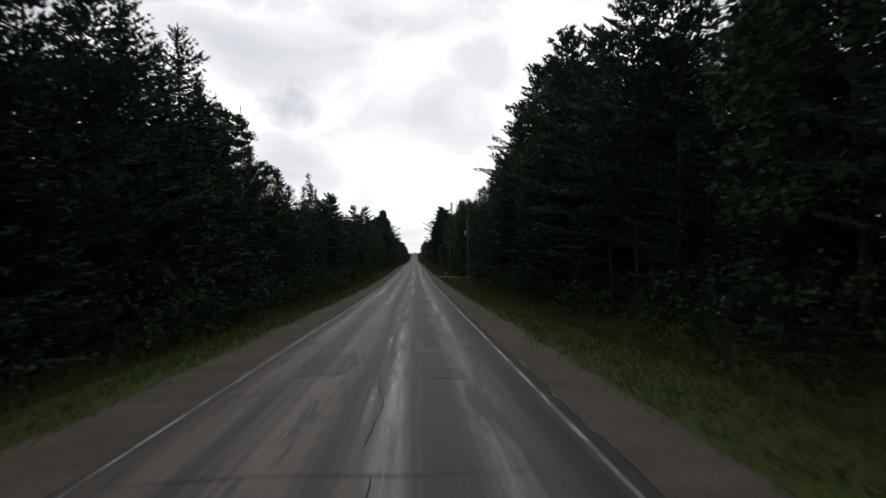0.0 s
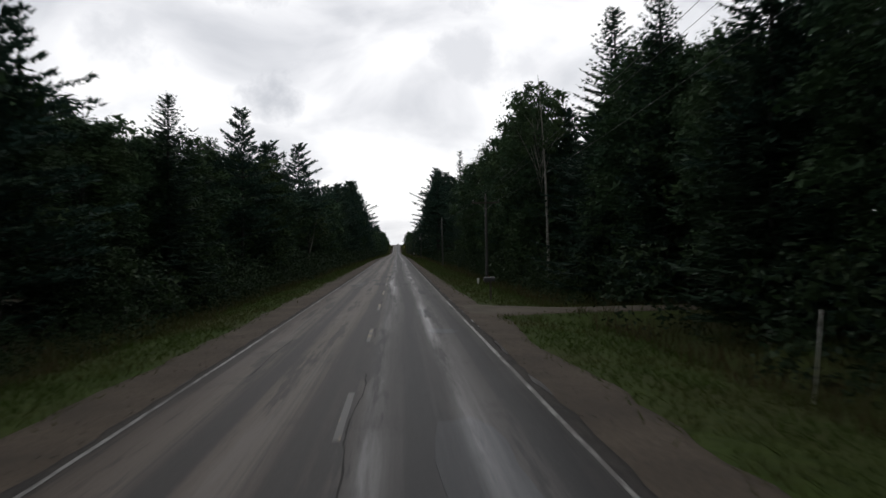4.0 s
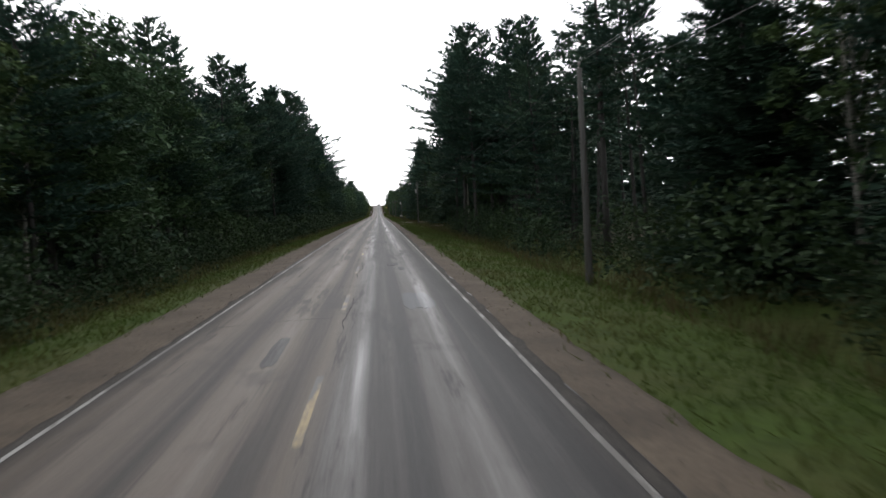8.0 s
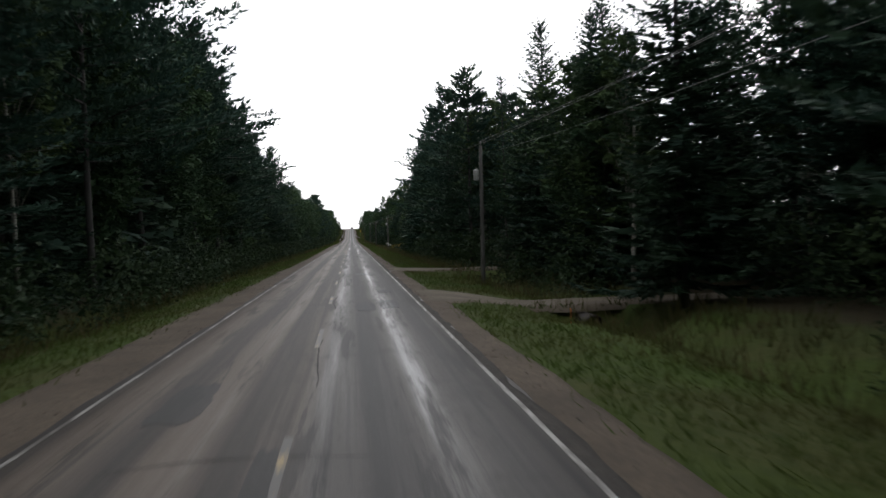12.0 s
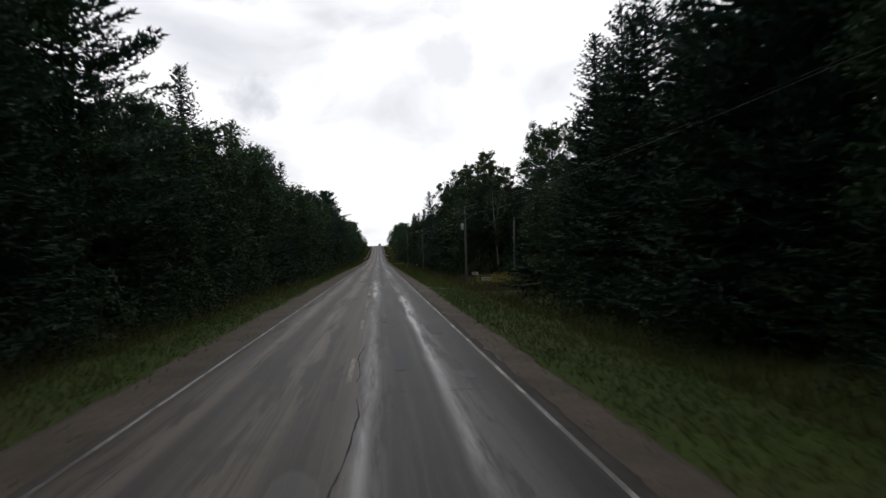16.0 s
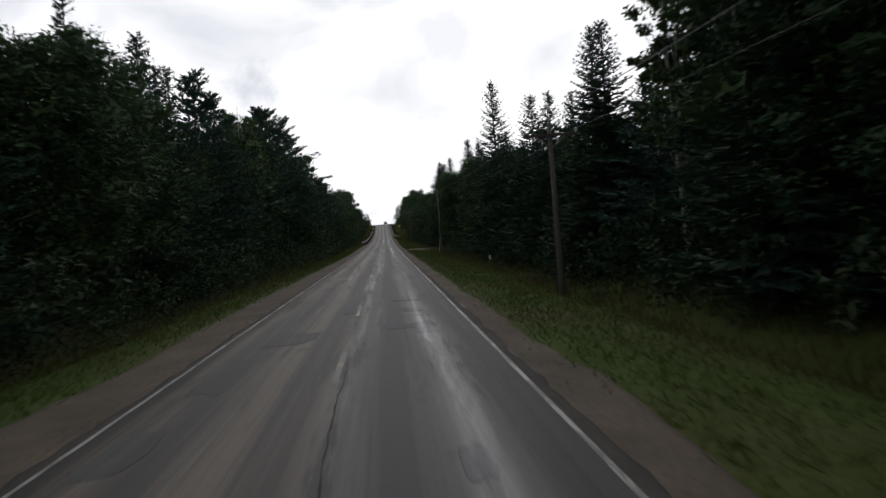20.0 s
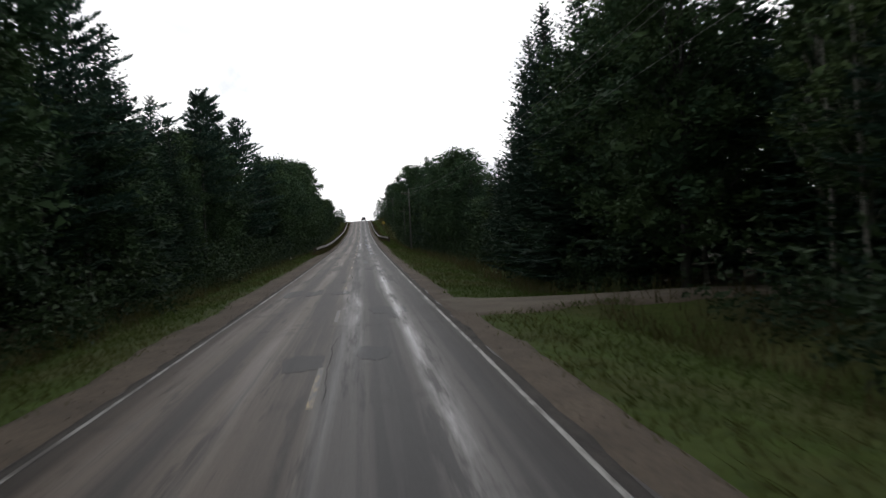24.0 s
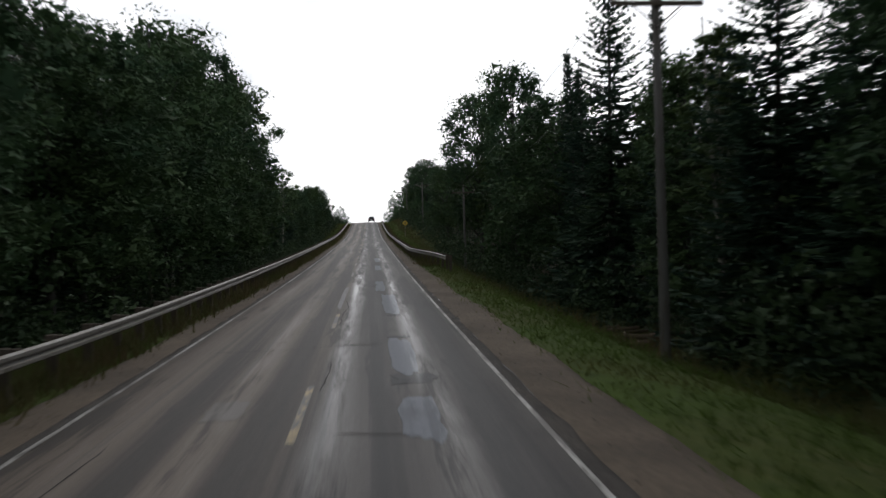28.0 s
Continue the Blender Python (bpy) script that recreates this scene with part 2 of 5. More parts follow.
def ground_z(x, s):
    """Height of the land at x metres right of the camera's line and s metres along."""
    u = abs(x - CENTRE)
    z = road_z(s)
    out = shoulder_out(x - CENTRE, s)
    if u < out - 0.3:
        return z - 0.34
    off = -0.17
    off -= 0.42 * smooth(out, 8.6, u) + 0.40 * smooth(8.2, 9.9, u) - 0.60 * smooth(10.4, 14.5, u)
    fill = smooth(770, 840, s) * (1 - smooth(985, 1040, s))
    if x > CENTRE:
        fill *= 1 - smooth(880, 930, s)
        off += 1.8 * smooth(900, 960, s) * (1 - smooth(1060, 1120, s)) * smooth(6.5, 12, u)
    off -= 2.2 * fill * smooth(5.6, 13.0, u)
    off += (0.10 + 0.012 * min(u, 60)) * smooth(5.3, 12, u) * noise.noise((x * 0.16, s * 0.11, 3.0))
    off += 0.05 * smooth(5.2, 7, u) * noise.noise((x * 0.7, s * 0.6, 8.0))
    if u > 30:
        off += 5 * smooth(30, 300, u) * noise.noise((x * 0.008, s * 0.006, 1.0))
    k = drive_lift(x, s) * smooth(1.0, 1.35, ((x - 8.9) / 2.9) ** 2 + ((s - 365.9) / 3.0) ** 2 + 0.25)
    off -= 1.15 * (1 - smooth(0.05, 1.2, ((x - 8.9) / 2.9) ** 2 + ((s - 365.9) / 3.0) ** 2))
    if k:
        fall = min(DRIVES, key=lambda d: abs(d[0] - s))[3]
        off += (-0.14 - fall * smooth(4.6, 8.5, u) - off) * k
    return z + off


def in_hollow(x, s):
    """Whether (x, s) lies in the deep hollow at the culvert."""
    return ((x - 8.9) / 2.4) ** 2 + ((s - 365.9) / 2.6) ** 2 < 1


def on_drive(x, s):
    """Whether (x, s) lies on a driveway's gravel."""
    for at, half, length, fall in DRIVES:
        j = x - CENTRE - SHOULDER + 0.7
        if -1 < j < length and abs(s - at) < half - 0.15 + (0.5 if half < 1 else 2.2) * (1 - smooth(0, 5, j)):
            return True
    return False


def tri_mesh(name, tris):
    """A mesh of loose triangles from an (n, 3, 3) array."""
    tris = np.asarray(tris, dtype=np.float32)
    n = len(tris)
    me = bpy.data.meshes.new(name)
    me.vertices.add(3 * n)
    me.vertices.foreach_set("co", tris.ravel())
    me.loops.add(3 * n)
    me.loops.foreach_set("vertex_index", np.arange(3 * n, dtype=np.int32))
    me.polygons.add(n)
    me.polygons.foreach_set("loop_start", np.arange(0, 3 * n, 3, dtype=np.int32))
    me.update(calc_edges=True)
    return me


def sheet(name, cols, mat, parent=None):
    """A sheet through columns of points: cols[i][j]."""
    n, m = len(cols), len(cols[0])
    me = bpy.data.meshes.new(name)
    me.from_pydata([p for c in cols for p in c], [], [(i * m + j, (i + 1) * m + j, (i + 1) * m + j + 1, i * m + j + 1) for i in range(n - 1) for j in range(m - 1)])
    me.materials.append(mat)
    me.polygons.foreach_set("use_smooth", [True] * len(me.polygons))
    ob = new(name, me)
    ob.parent = parent
    return ob


def part(name, bm, mat, parent=None, label="", flat=False):
    """One mesh object out of a bmesh, under a thing or a part."""
    me = bpy.data.meshes.new(name)
    bmesh.ops.recalc_face_normals(bm, faces=bm.faces)
    bm.to_mesh(me)
    bm.free()
    me.materials.append(mat)
    if not flat:
        me.polygons.foreach_set("use_smooth", [True] * len(me.polygons))
    ob = new(name, me)
    ob.parent = parent
    if label:
        ob["label"] = label
    return ob


def box(bm, x0, x1, y0, y1, z0, z1, bevel=0.0, m=None):
    got = bmesh.ops.create_cube(bm, size=1.0)["verts"]
    bmesh.ops.transform(bm, matrix=Matrix.Translation(((x0 + x1) / 2, (y0 + y1) / 2, (z0 + z1) / 2)) @ Matrix.Diagonal((x1 - x0, y1 - y0, z1 - z0, 1)), verts=got)
    if bevel:
        edges = {e for v in got for e in v.link_edges}
        out = bmesh.ops.bevel(bm, geom=list(edges), offset=bevel, segments=2, affect="EDGES", profile=0.6)
        got = list({v for f in out["faces"] for v in f.verts} | {v for v in got if v.is_valid})
    if m is not None:
        bmesh.ops.transform(bm, matrix=m, verts=got)
    return got


def tube(bm, points, radii, sides=8):
    """A closed tube along points, one radius a point."""
    rings = []
    for i, (p, r) in enumerate(zip(points, radii)):
        a, b = Vector(points[max(i - 1, 0)]), Vector(points[min(i + 1, len(points) - 1)])
        way = (b - a).normalized()
        side = way.cross(Vector((0, 0, 1)) if abs(way.z) < 0.9 else Vector((1, 0, 0))).normalized()
        up = side.cross(way)
        rings.append([bm.verts.new(Vector(p) + r * (math.cos(q) * side + math.sin(q) * up)) for q in (math.tau * k / sides for k in range(sides))])
    for a, b in zip(rings, rings[1:]):
        for k in range(sides):
            bm.faces.new((a[k], a[(k + 1) % sides], b[(k + 1) % sides], b[k]))
    bm.faces.new(rings[0])
    bm.faces.new(rings[-1][::-1])


def thing(name, label, category, m, group="", kind=""):
    """An Empty at a thing's base, to parent its parts."""
    ob = new(name)
    ob.empty_display_size = 0.2
    ob.matrix_basis = m
    return tagged(ob, label, category, group, kind)




def land_material():
    """Grass on the verges, dark leaf litter under the trees."""
    m, nt, lk, s = material("grass_and_leaf_litter", 0.95)
    tc, sp = nt.new("ShaderNodeTexCoord"), nt.new("ShaderNodeSeparateXYZ")
    lk.new(tc.outputs["Object"], sp.inputs[0])
    big, small = noise_of(nt, lk, 0.22, 4), noise_of(nt, lk, 3.5, 5, rough=0.65)
    green = mixed(nt, lk, ranged(nt, lk, big, 0.4, 0.62), (0.046, 0.074, 0.014), (0.056, 0.064, 0.020))
    green = mixed(nt, lk, ranged(nt, lk, small, 0.45, 0.7), green, (0.028, 0.044, 0.011))
    litter = mixed(nt, lk, ranged(nt, lk, small, 0.4, 0.65), (0.040, 0.032, 0.020), (0.022, 0.024, 0.012))
    off = nt.new("ShaderNodeMath")
    off.operation = "ABSOLUTE"
    lk.new(sp.outputs[0], off.inputs[0])
    wavy = nt.new("ShaderNodeMath")
    wavy.operation = "MULTIPLY_ADD"
    lk.new(big, wavy.inputs[0])
    wavy.inputs[1].default_value = 5.0
    lk.new(off.outputs[0], wavy.inputs[2])
    lk.new(mixed(nt, lk, ranged(nt, lk, wavy.outputs[0], 13.8, 17.0), green, litter), s.inputs["Base Color"])
    s.inputs["Specular IOR Level"].default_value = 0.1
    bumped(nt, lk, s, small, 0.8, 0.05)
    return m


M_GROUND = land_material()
M_GRAVEL = two_tone("gravel_shoulder", (0.122, 0.096, 0.070), (0.076, 0.060, 0.045), 0.5, 11, 0.92, 0.9, 0.02, third=(0.052, 0.046, 0.039))

M_DRIVE = two_tone("driveway_gravel", (0.138, 0.116, 0.088), (0.090, 0.075, 0.056), 0.7, 14, 0.9, 0.9, 0.02, third=(0.080, 0.070, 0.055))

# ---- ground ----
left_u = (3.0, 4.05, 4.3, 4.55, 4.8, 5.05, 5.3, 5.55, 5.9, 6.5, 7.3, 8.1, 9.0, 9.8, 10.8, 12, 14, 17, 22, 30, 45, 70, 110, 200, 400, 900, 2500)
xs = [CENTRE - u for u in left_u[::-1]] + [CENTRE + u for u in left_u]
ss = [-900, -400, -200, -120] + list(range(-80, 1100, 2)) + [1120, 1150, 1200, 1300, 1450, 1700, 2200, 3000, 4500]
ground = tagged(sheet("ground", [[(x, s, ground_z(x, s)) for x in xs] for s in ss], M_GROUND), "grassy verge and dark forest floor along the road", "ground", kind="structure")



def shoulder_z(u, s):
    """Height of the gravel at u metres from the centre line."""
    return road_z(s) - 0.075 - 0.06 * smooth(HALF_PAVED, SHOULDER, u)


# gravel shoulders, with an uneven outer edge
for name, side in (("shoulder_left", -1), ("shoulder_right", 1)):
    rows = []
    for s in list(range(-80, 1100, 1)) + [1130, 1180, 1300, 1600, 2200]:
        wide = shoulder_out(side, s) - HALF_PAVED + 0.30 * noise.noise((s * 0.13, side * 5.0, 0.0)) + 0.16 * noise.noise((s * 0.6, side * 9.0, 2.0))
        row = []
        for u in (0.0, 0.25, 0.55, 0.85, 1.0, 1.06):
            d = HALF_PAVED - 0.16 + (wide + 0.16) * u
            x = CENTRE + side * d
            row.append((x, s, shoulder_z(d, s) + 0.014 * noise.noise((x * 2.1, s * 1.3, 4.0)) * (u > 0) - 0.22 * (u > 1) - 0.02 * (u == 1.0)))
        rows.append(row)
    tagged(sheet(name, rows, M_GRAVEL), "brown gravel road shoulder with a ragged grassy edge", "shoulder", kind="structure")

# gravel driveways that cross the ditch
for k, (at, half, length, fall) in enumerate(DRIVES):
    rows = []
    for j in range(int(length) + 1):
        x = CENTRE + SHOULDER - 0.9 + j
        flare = (0.5 if half < 1 else 2.2) * (1 - smooth(0, 5, j))
        row = []
        for v in (-1.12, -1.0, -0.7, -0.35, 0.0, 0.35, 0.7, 1.0, 1.12):
            s = at + v * (half + flare) + 0.3 * noise.noise((x * 0.9, (v > 0) * 3, at))
            base = ground_z(x, s) if j > 1 else shoulder_z(x - CENTRE, s)
            row.append((x, s, base + 0.03 - 0.025 * (abs(v) == 1.0) - 0.25 * (abs(v) > 1.05) - (0.03 if j == 0 else 0.015 if j == 1 else 0) + 0.015 * noise.noise((x, s, 2.0))))
        rows.append(row)
    tagged(sheet("driveway_%d" % (k + 1), rows, M_DRIVE), "pale gravel driveway leading off into the woods", "driveway", kind="structure")


def asphalt(name, base, worn, tar):
    """Old wet asphalt: worn pale wheel tracks, dark oily strips between, long ragged stains, fine stone grain; wet films in the tracks."""
    m, nt, lk, s = material(name, 0.5)

    def calc(op, a, b=None, c=None):
        n = nt.new("ShaderNodeMath")
        n.operation = op
        for i, v in enumerate((a, b, c)):
            if isinstance(v, (int, float)):
                n.inputs[i].default_value = v
            elif v is not None:
                lk.new(v, n.inputs[i])
        return n.outputs[0]

    wander = noise_of(nt, lk, 1.0, 4, (0.35, 0.035, 1), 0.6)
    bands = noise_of(nt, lk, 1.0, 4, (1.5, 0.011, 1), 0.55)
    streak = noise_of(nt, lk, 1.0, 6, (3.0, 0.030, 1), 0.66)
    broken = noise_of(nt, lk, 1.0, 7, (1.7, 0.10, 1), 0.70)
    film = noise_of(nt, lk, 1.0, 6, (1.5, 0.022, 1), 0.62)
    blot = noise_of(nt, lk, 0.8, 6, (1, 0.5, 1), 0.65)
    grain = noise_of(nt, lk, 45, 3, (1, 1, 1), 0.7)
    tc, sp = nt.new("ShaderNodeTexCoord"), nt.new("ShaderNodeSeparateXYZ")
    lk.new(tc.outputs["Object"], sp.inputs[0])
    # wheel tracks, 1.55 m apart, that wander a little
    across = calc("MULTIPLY_ADD", wander, 0.9, calc("ADD", sp.outputs[0], -0.45))
    track = calc("COSINE", calc("MULTIPLY_ADD", across, math.tau / 1.55, -math.tau * 1.15 / 1.55))
    level = calc("MULTIPLY_ADD", track, 0.16, bands)
    col = mixed(nt, lk, ranged(nt, lk, level, 0.36, 0.60), base, worn)
    col = mixed(nt, lk, ranged(nt, lk, level, 0.44, 0.30, 0, 0.75), col, tar)
    col = mixed(nt, lk, ranged(nt, lk, streak, 0.47, 0.38, 0, 0.6), col, tar)
    col = mixed(nt, lk, ranged(nt, lk, streak, 0.54, 0.64, 0, 0.35), col, worn)
    col = mixed(nt, lk, ranged(nt, lk, broken, 0.55, 0.60, 0, 0.75), col, tar)
    col = mixed(nt, lk, ranged(nt, lk, blot, 0.58, 0.66, 0, 0.5), col, tuple(0.55 * v for v in base))
    col = mixed(nt, lk, ranged(nt, lk, grain, 0.35, 0.75, 0, 0.5), col, tuple(0.5 * v for v in base))
    # the right lane is darker and bluer than the left
    lane = nt.new("ShaderNodeMix")
    lane.data_type, lane.blend_type = "RGBA", "MULTIPLY"
    lk.new(ranged(nt, lk, sp.outputs[0], CENTRE - 0.05, CENTRE + 0.35, 0.0, 1.0), lane.inputs[0])
    lk.new(col, lane.inputs[6])
    lane.inputs[7].default_value = (0.64, 0.73, 0.88, 1)
    lk.new(lane.outputs[2], s.inputs["Base Color"])
    wet = calc("MULTIPLY", ranged(nt, lk, track, 0.1, 0.9, 0.0, 1.0), ranged(nt, lk, film, 0.40, 0.66))
    wet = calc("MULTIPLY", wet, ranged(nt, lk, broken, 0.58, 0.46, 0.1, 1.0))
    wet = calc("MULTIPLY", wet, ranged(nt, lk, sp.outputs[0], CENTRE - 0.3, CENTRE + 0.4, 0.55, 1.0))
    rough = nt.new("ShaderNodeMix")
    lk.new(wet, rough.inputs[0])
    lk.new(ranged(nt, lk, grain, 0.2, 0.8, 0.58, 0.80), rough.inputs[2])
    rough.inputs[3].default_value = 0.28
    lk.new(rough.outputs[0], s.inputs["Roughness"])
    s.inputs["Specular IOR Level"].default_value = 0.42
    bumped(nt, lk, s, grain, 0.35, 0.006)
    return m


def worn_paint(name, paint, bare, keep):
    """Road paint, worn through to the asphalt in patches."""
    m, nt, lk, s = material(name, 0.55)
    wear = noise_of(nt, lk, 1.3, 6, (2.2, 0.35, 1), 0.7)
    chips = noise_of(nt, lk, 9, 4, (1, 0.4, 1), 0.7)
    col = mixed(nt, lk, ranged(nt, lk, chips, 0.45, 0.62, 0, 0.7), paint, tuple(0.45 * v for v in paint))
    col = mixed(nt, lk, ranged(nt, lk, wear, keep, keep + 0.10), col, bare)
    lk.new(col, s.inputs["Base Color"])
    return m


M_ROAD = asphalt("old_asphalt", (0.050, 0.040, 0.033), (0.122, 0.098, 0.078), (0.021, 0.019, 0.018))
M_PATCH = asphalt("patch_asphalt", (0.024, 0.023, 0.023), (0.034, 0.032, 0.032), (0.016, 0.016, 0.017))
# the pale bluish colour stands in for wet glints on the lane
M_PALEPATCH = asphalt("pale_glint_asphalt", (0.150, 0.148, 0.152), (0.210, 0.206, 0.205), (0.100, 0.100, 0.104))
M_WORN = asphalt("worn_asphalt", (0.085, 0.077, 0.071), (0.125, 0.114, 0.105), (0.055, 0.050, 0.048))
M_WHITE = worn_paint("worn_white_paint", (0.29, 0.285, 0.27), (0.050, 0.043, 0.037), 0.44)
M_YELLOW = worn_paint("worn_yellow_paint", (0.26, 0.185, 0.065), (0.055, 0.050, 0.046), 0.40)
M_EDGE = two_tone("broken_edge_asphalt", (0.045, 0.041, 0.038), (0.070, 0.062, 0.055), 0.9, 16, 0.92, 0.8, 0.02, third=(0.026, 0.025, 0.024))
M_TAR = two_tone("crack_filler", (0.026, 0.025, 0.024), (0.042, 0.039, 0.037), 1.0, 30, 0.85, 0.4, 0.004)


def crown(x, s):
    """Height of the pavement's face."""
    return road_z(s) - 0.02 * abs(x - CENTRE) + 0.004 * noise.noise((x * 0.9, s * 0.15, 6.0))


road_rows = []
for s in list(range(-80, 1100, 1)) + [1115, 1140, 1180, 1240, 1320, 1450, 1700, 2200]:
    edge_l = CENTRE - HALF_PAVED + 0.10 * noise.noise((s * 0.31, 0.0, 0.0)) + 0.07 * noise.noise((s * 1.7, 3.0, 0.0))
    edge_r = CENTRE + HALF_PAVED + 0.12 * noise.noise((s * 0.31, 7.0, 0.0)) + 0.08 * noise.noise((s * 1.7, 9.0, 0.0))
    row = [(edge_l - 0.03, s, crown(edge_l, s) - 0.10)]
    row += [(x, s, crown(x, s)) for x in (edge_l, -3.2, -2.4, -1.6, CENTRE, 0.0, 0.8, 1.6, edge_r)]
    row.append((edge_r + 0.03, s, crown(edge_r, s) - 0.10))
    road_rows.append(row)
road = tagged(sheet("road", road_rows, M_ROAD), "old wet two-lane asphalt road with streaked wheel tracks", "road", kind="structure")


def stripe(x, s0, s1, width, mat, name, lift=0.006, ragged=0.012):
    """A painted line draped on the road."""
    n = max(2, int((s1 - s0) / 1.0) + 1)
    rows = []
    for k in range(n):
        s = s0 + (s1 - s0) * k / (n - 1)
        w = 0.5 * width
        a, b = x - w + ragged * noise.noise((s * 1.3, x, 1.0)), x + w + ragged * noise.noise((s * 1.3, x, 5.0))
        rows.append([(a, s, crown(a, s) + lift), (b, s, crown(b, s) + lift)])
    return sheet(name, rows, mat, road)


for x in (CENTRE - 3.28, CENTRE + 3.23):
    stripe(x, -80, 1150, 0.078, M_WHITE, "edge_line")
at = -72.0
while at < 1130:
    stripe(CENTRE, at, at + 3.8, 0.11, M_YELLOW, "centre_dash")
    at += 12.2

# ---- trees ----
rng = np.random.default_rng(7)


def norm(v):
    return v / (np.linalg.norm(v, axis=-1, keepdims=True) + 1e-9)


def sprigs(base, way, length, width, droop=0.0):
    """Pointed triangles: from base along way; one a row."""
    n = len(base)
    way = norm(way + np.c_[np.zeros(n), np.zeros(n), -droop * np.ones(n)])
    side = norm(np.cross(way, rng.normal(size=(n, 3)) * 0.35 + np.array((0, 0, 1.0))))
    tip = base + way * length[:, None]
    mid = base + way * length[:, None] * 0.30
    return np.stack([mid - side * width[:, None], tip, mid + side * width[:, None] - way * length[:, None] * 0.25], 1)


def needles(base, way, length, width):
    """Slim pointed twigs, wide at base and fine at the tip; one a row."""
    way = norm(way)
    side = norm(np.cross(way, rng.normal(size=way.shape) * 0.6 + np.array((0, 0, 1.0)))) * width[:, None]
    return np.stack([base - side, base + way * length[:, None], base + side], 1)


def coarse_spruce(high, wide, seed, gap=0.42, low=0.05, around=6, steps=7, fine=1.0):
    """A spruce crown of few, broad sprays, for the woods behind."""
    global rng
    rng = np.random.default_rng(seed)
    out = []
    z = low * high
    while z < high * 0.972:
        f = z / high
        reach = wide * (1 - f) ** 0.85 + 0.05
        for k in range(around if f < 0.9 else 5):
            turn = rng.random() * math.tau
            long = reach * rng.uniform(0.60, 1.14)
            up = rng.uniform(-0.34, 0.02) + 0.95 * f**3
            ahead = np.array((math.cos(turn), math.sin(turn), up))
            u = np.linspace(0.16, 1.0, steps)
            p = np.array((0, 0, z + rng.uniform(-0.2, 0.2))) + u[:, None] * long * ahead
            p[:, 2] += -0.10 * long * u + 0.16 * long * u**2
            across = np.array((-math.sin(turn), math.cos(turn), 0.0))
            size = fine * (long * 0.30 * (1.15 - 0.75 * u) + 0.17 * (1 - 0.75 * f))
            for sgn in (-1, 1):
                way = ahead * 0.85 + sgn * across * rng.uniform(0.5, 0.95, (steps, 1)) + rng.normal(size=(steps, 3)) * 0.16
                out.append(sprigs(p, way, size * rng.uniform(0.75, 1.3, steps), size * 0.36 + 0.03, 0.28 * (1 - f)))
        z += gap * rng.uniform(0.75, 1.25) * (1 - 0.35 * f)
    return np.concatenate(out)


def spruce_crown(high, wide, seed, gap=0.34, low=0.05, around=7, thin=0.0, power=0.85, step=0.17):
    """Whorls of sagging boughs that turn up at the end, each a flat comb of fine twigs with more hanging under it."""
    global rng
    rng = np.random.default_rng(seed)
    out = []
    z = low * high
    while z < high * 0.965:
        f = z / high
        reach = wide * (1 - f) ** power + 0.10
        lift = rng.uniform(-0.05, 0.05)
        start = rng.random() * math.tau
        for k in range(around if f < 0.88 else 5):
            if rng.random() < thin:
                continue
            turn = start + (k + rng.uniform(-0.35, 0.35)) * math.tau / around
            long = reach * rng.uniform(0.62, 1.12)
            up = lift - 0.30 + 0.25 * f + 0.8 * f**4
            ahead = np.array((math.cos(turn), math.sin(turn), 0.0))
            across = np.array((-math.sin(turn), math.cos(turn), 0.0))
            n = max(4, int(long / step))
            u = np.linspace(0.10, 0.98, n) + rng.normal(size=n) * 0.02
            p = np.array((0, 0, z + rng.uniform(-0.12, 0.12))) + u[:, None] * long * ahead
            p[:, 2] += long * (up * u + 0.30 * u**2.6)
            rise = np.array((0, 0, 1.0)) * (up + 0.78 * u[:, None] ** 1.6)
            size = (0.13 + 0.30 * long * (1.02 - u) ** 0.7 * (0.35 + 0.65 * np.minimum(1, 2.2 * u))) * rng.uniform(0.8, 1.2, n)
            for sgn in (-1, 1):
                way = ahead * 0.75 + sgn * across * rng.uniform(0.6, 1.0, (n, 1)) + rise * 0.8 + np.array((0, 0, -0.10)) + rng.normal(size=(n, 3)) * 0.12
                out.append(needles(p, way, size, 0.035 + 0.13 * size))
            hang = ahead * 0.55 + across * rng.normal(size=(n, 1)) * 0.5 + np.array((0, 0, -0.55 + 0.5 * f))
            out.append(needles(p, hang, 0.16 + 0.16 * (1 - f) * rng.uniform(0.5, 1.4, n), np.full(n, 0.05)))
            out.append(needles(p[-1:], ahead[None] + rise[-1:] * 0.8, np.array([0.16 + 0.07 * long]), np.array([0.045])))
        z += gap * rng.uniform(0.75, 1.25) * (1 - 0.45 * f)
    n = 9
    zs = high * rng.uniform(0.93, 0.985, n)
    turn = rng.uniform(0, math.tau, n)
    out.append(needles(np.c_[np.zeros((n, 2)), zs], np.c_[np.cos(turn), np.sin(turn), rng.uniform(0.3, 1.0, n)], (high - zs) * 0.55 + 0.10, np.full(n, 0.045)))
    out.append(needles(np.array([[0, 0, high * 0.95]]), np.array([[0.01, 0.0, 1.0]]), np.array([high * 0.05]), np.array([0.06])))
    return np.concatenate(out)


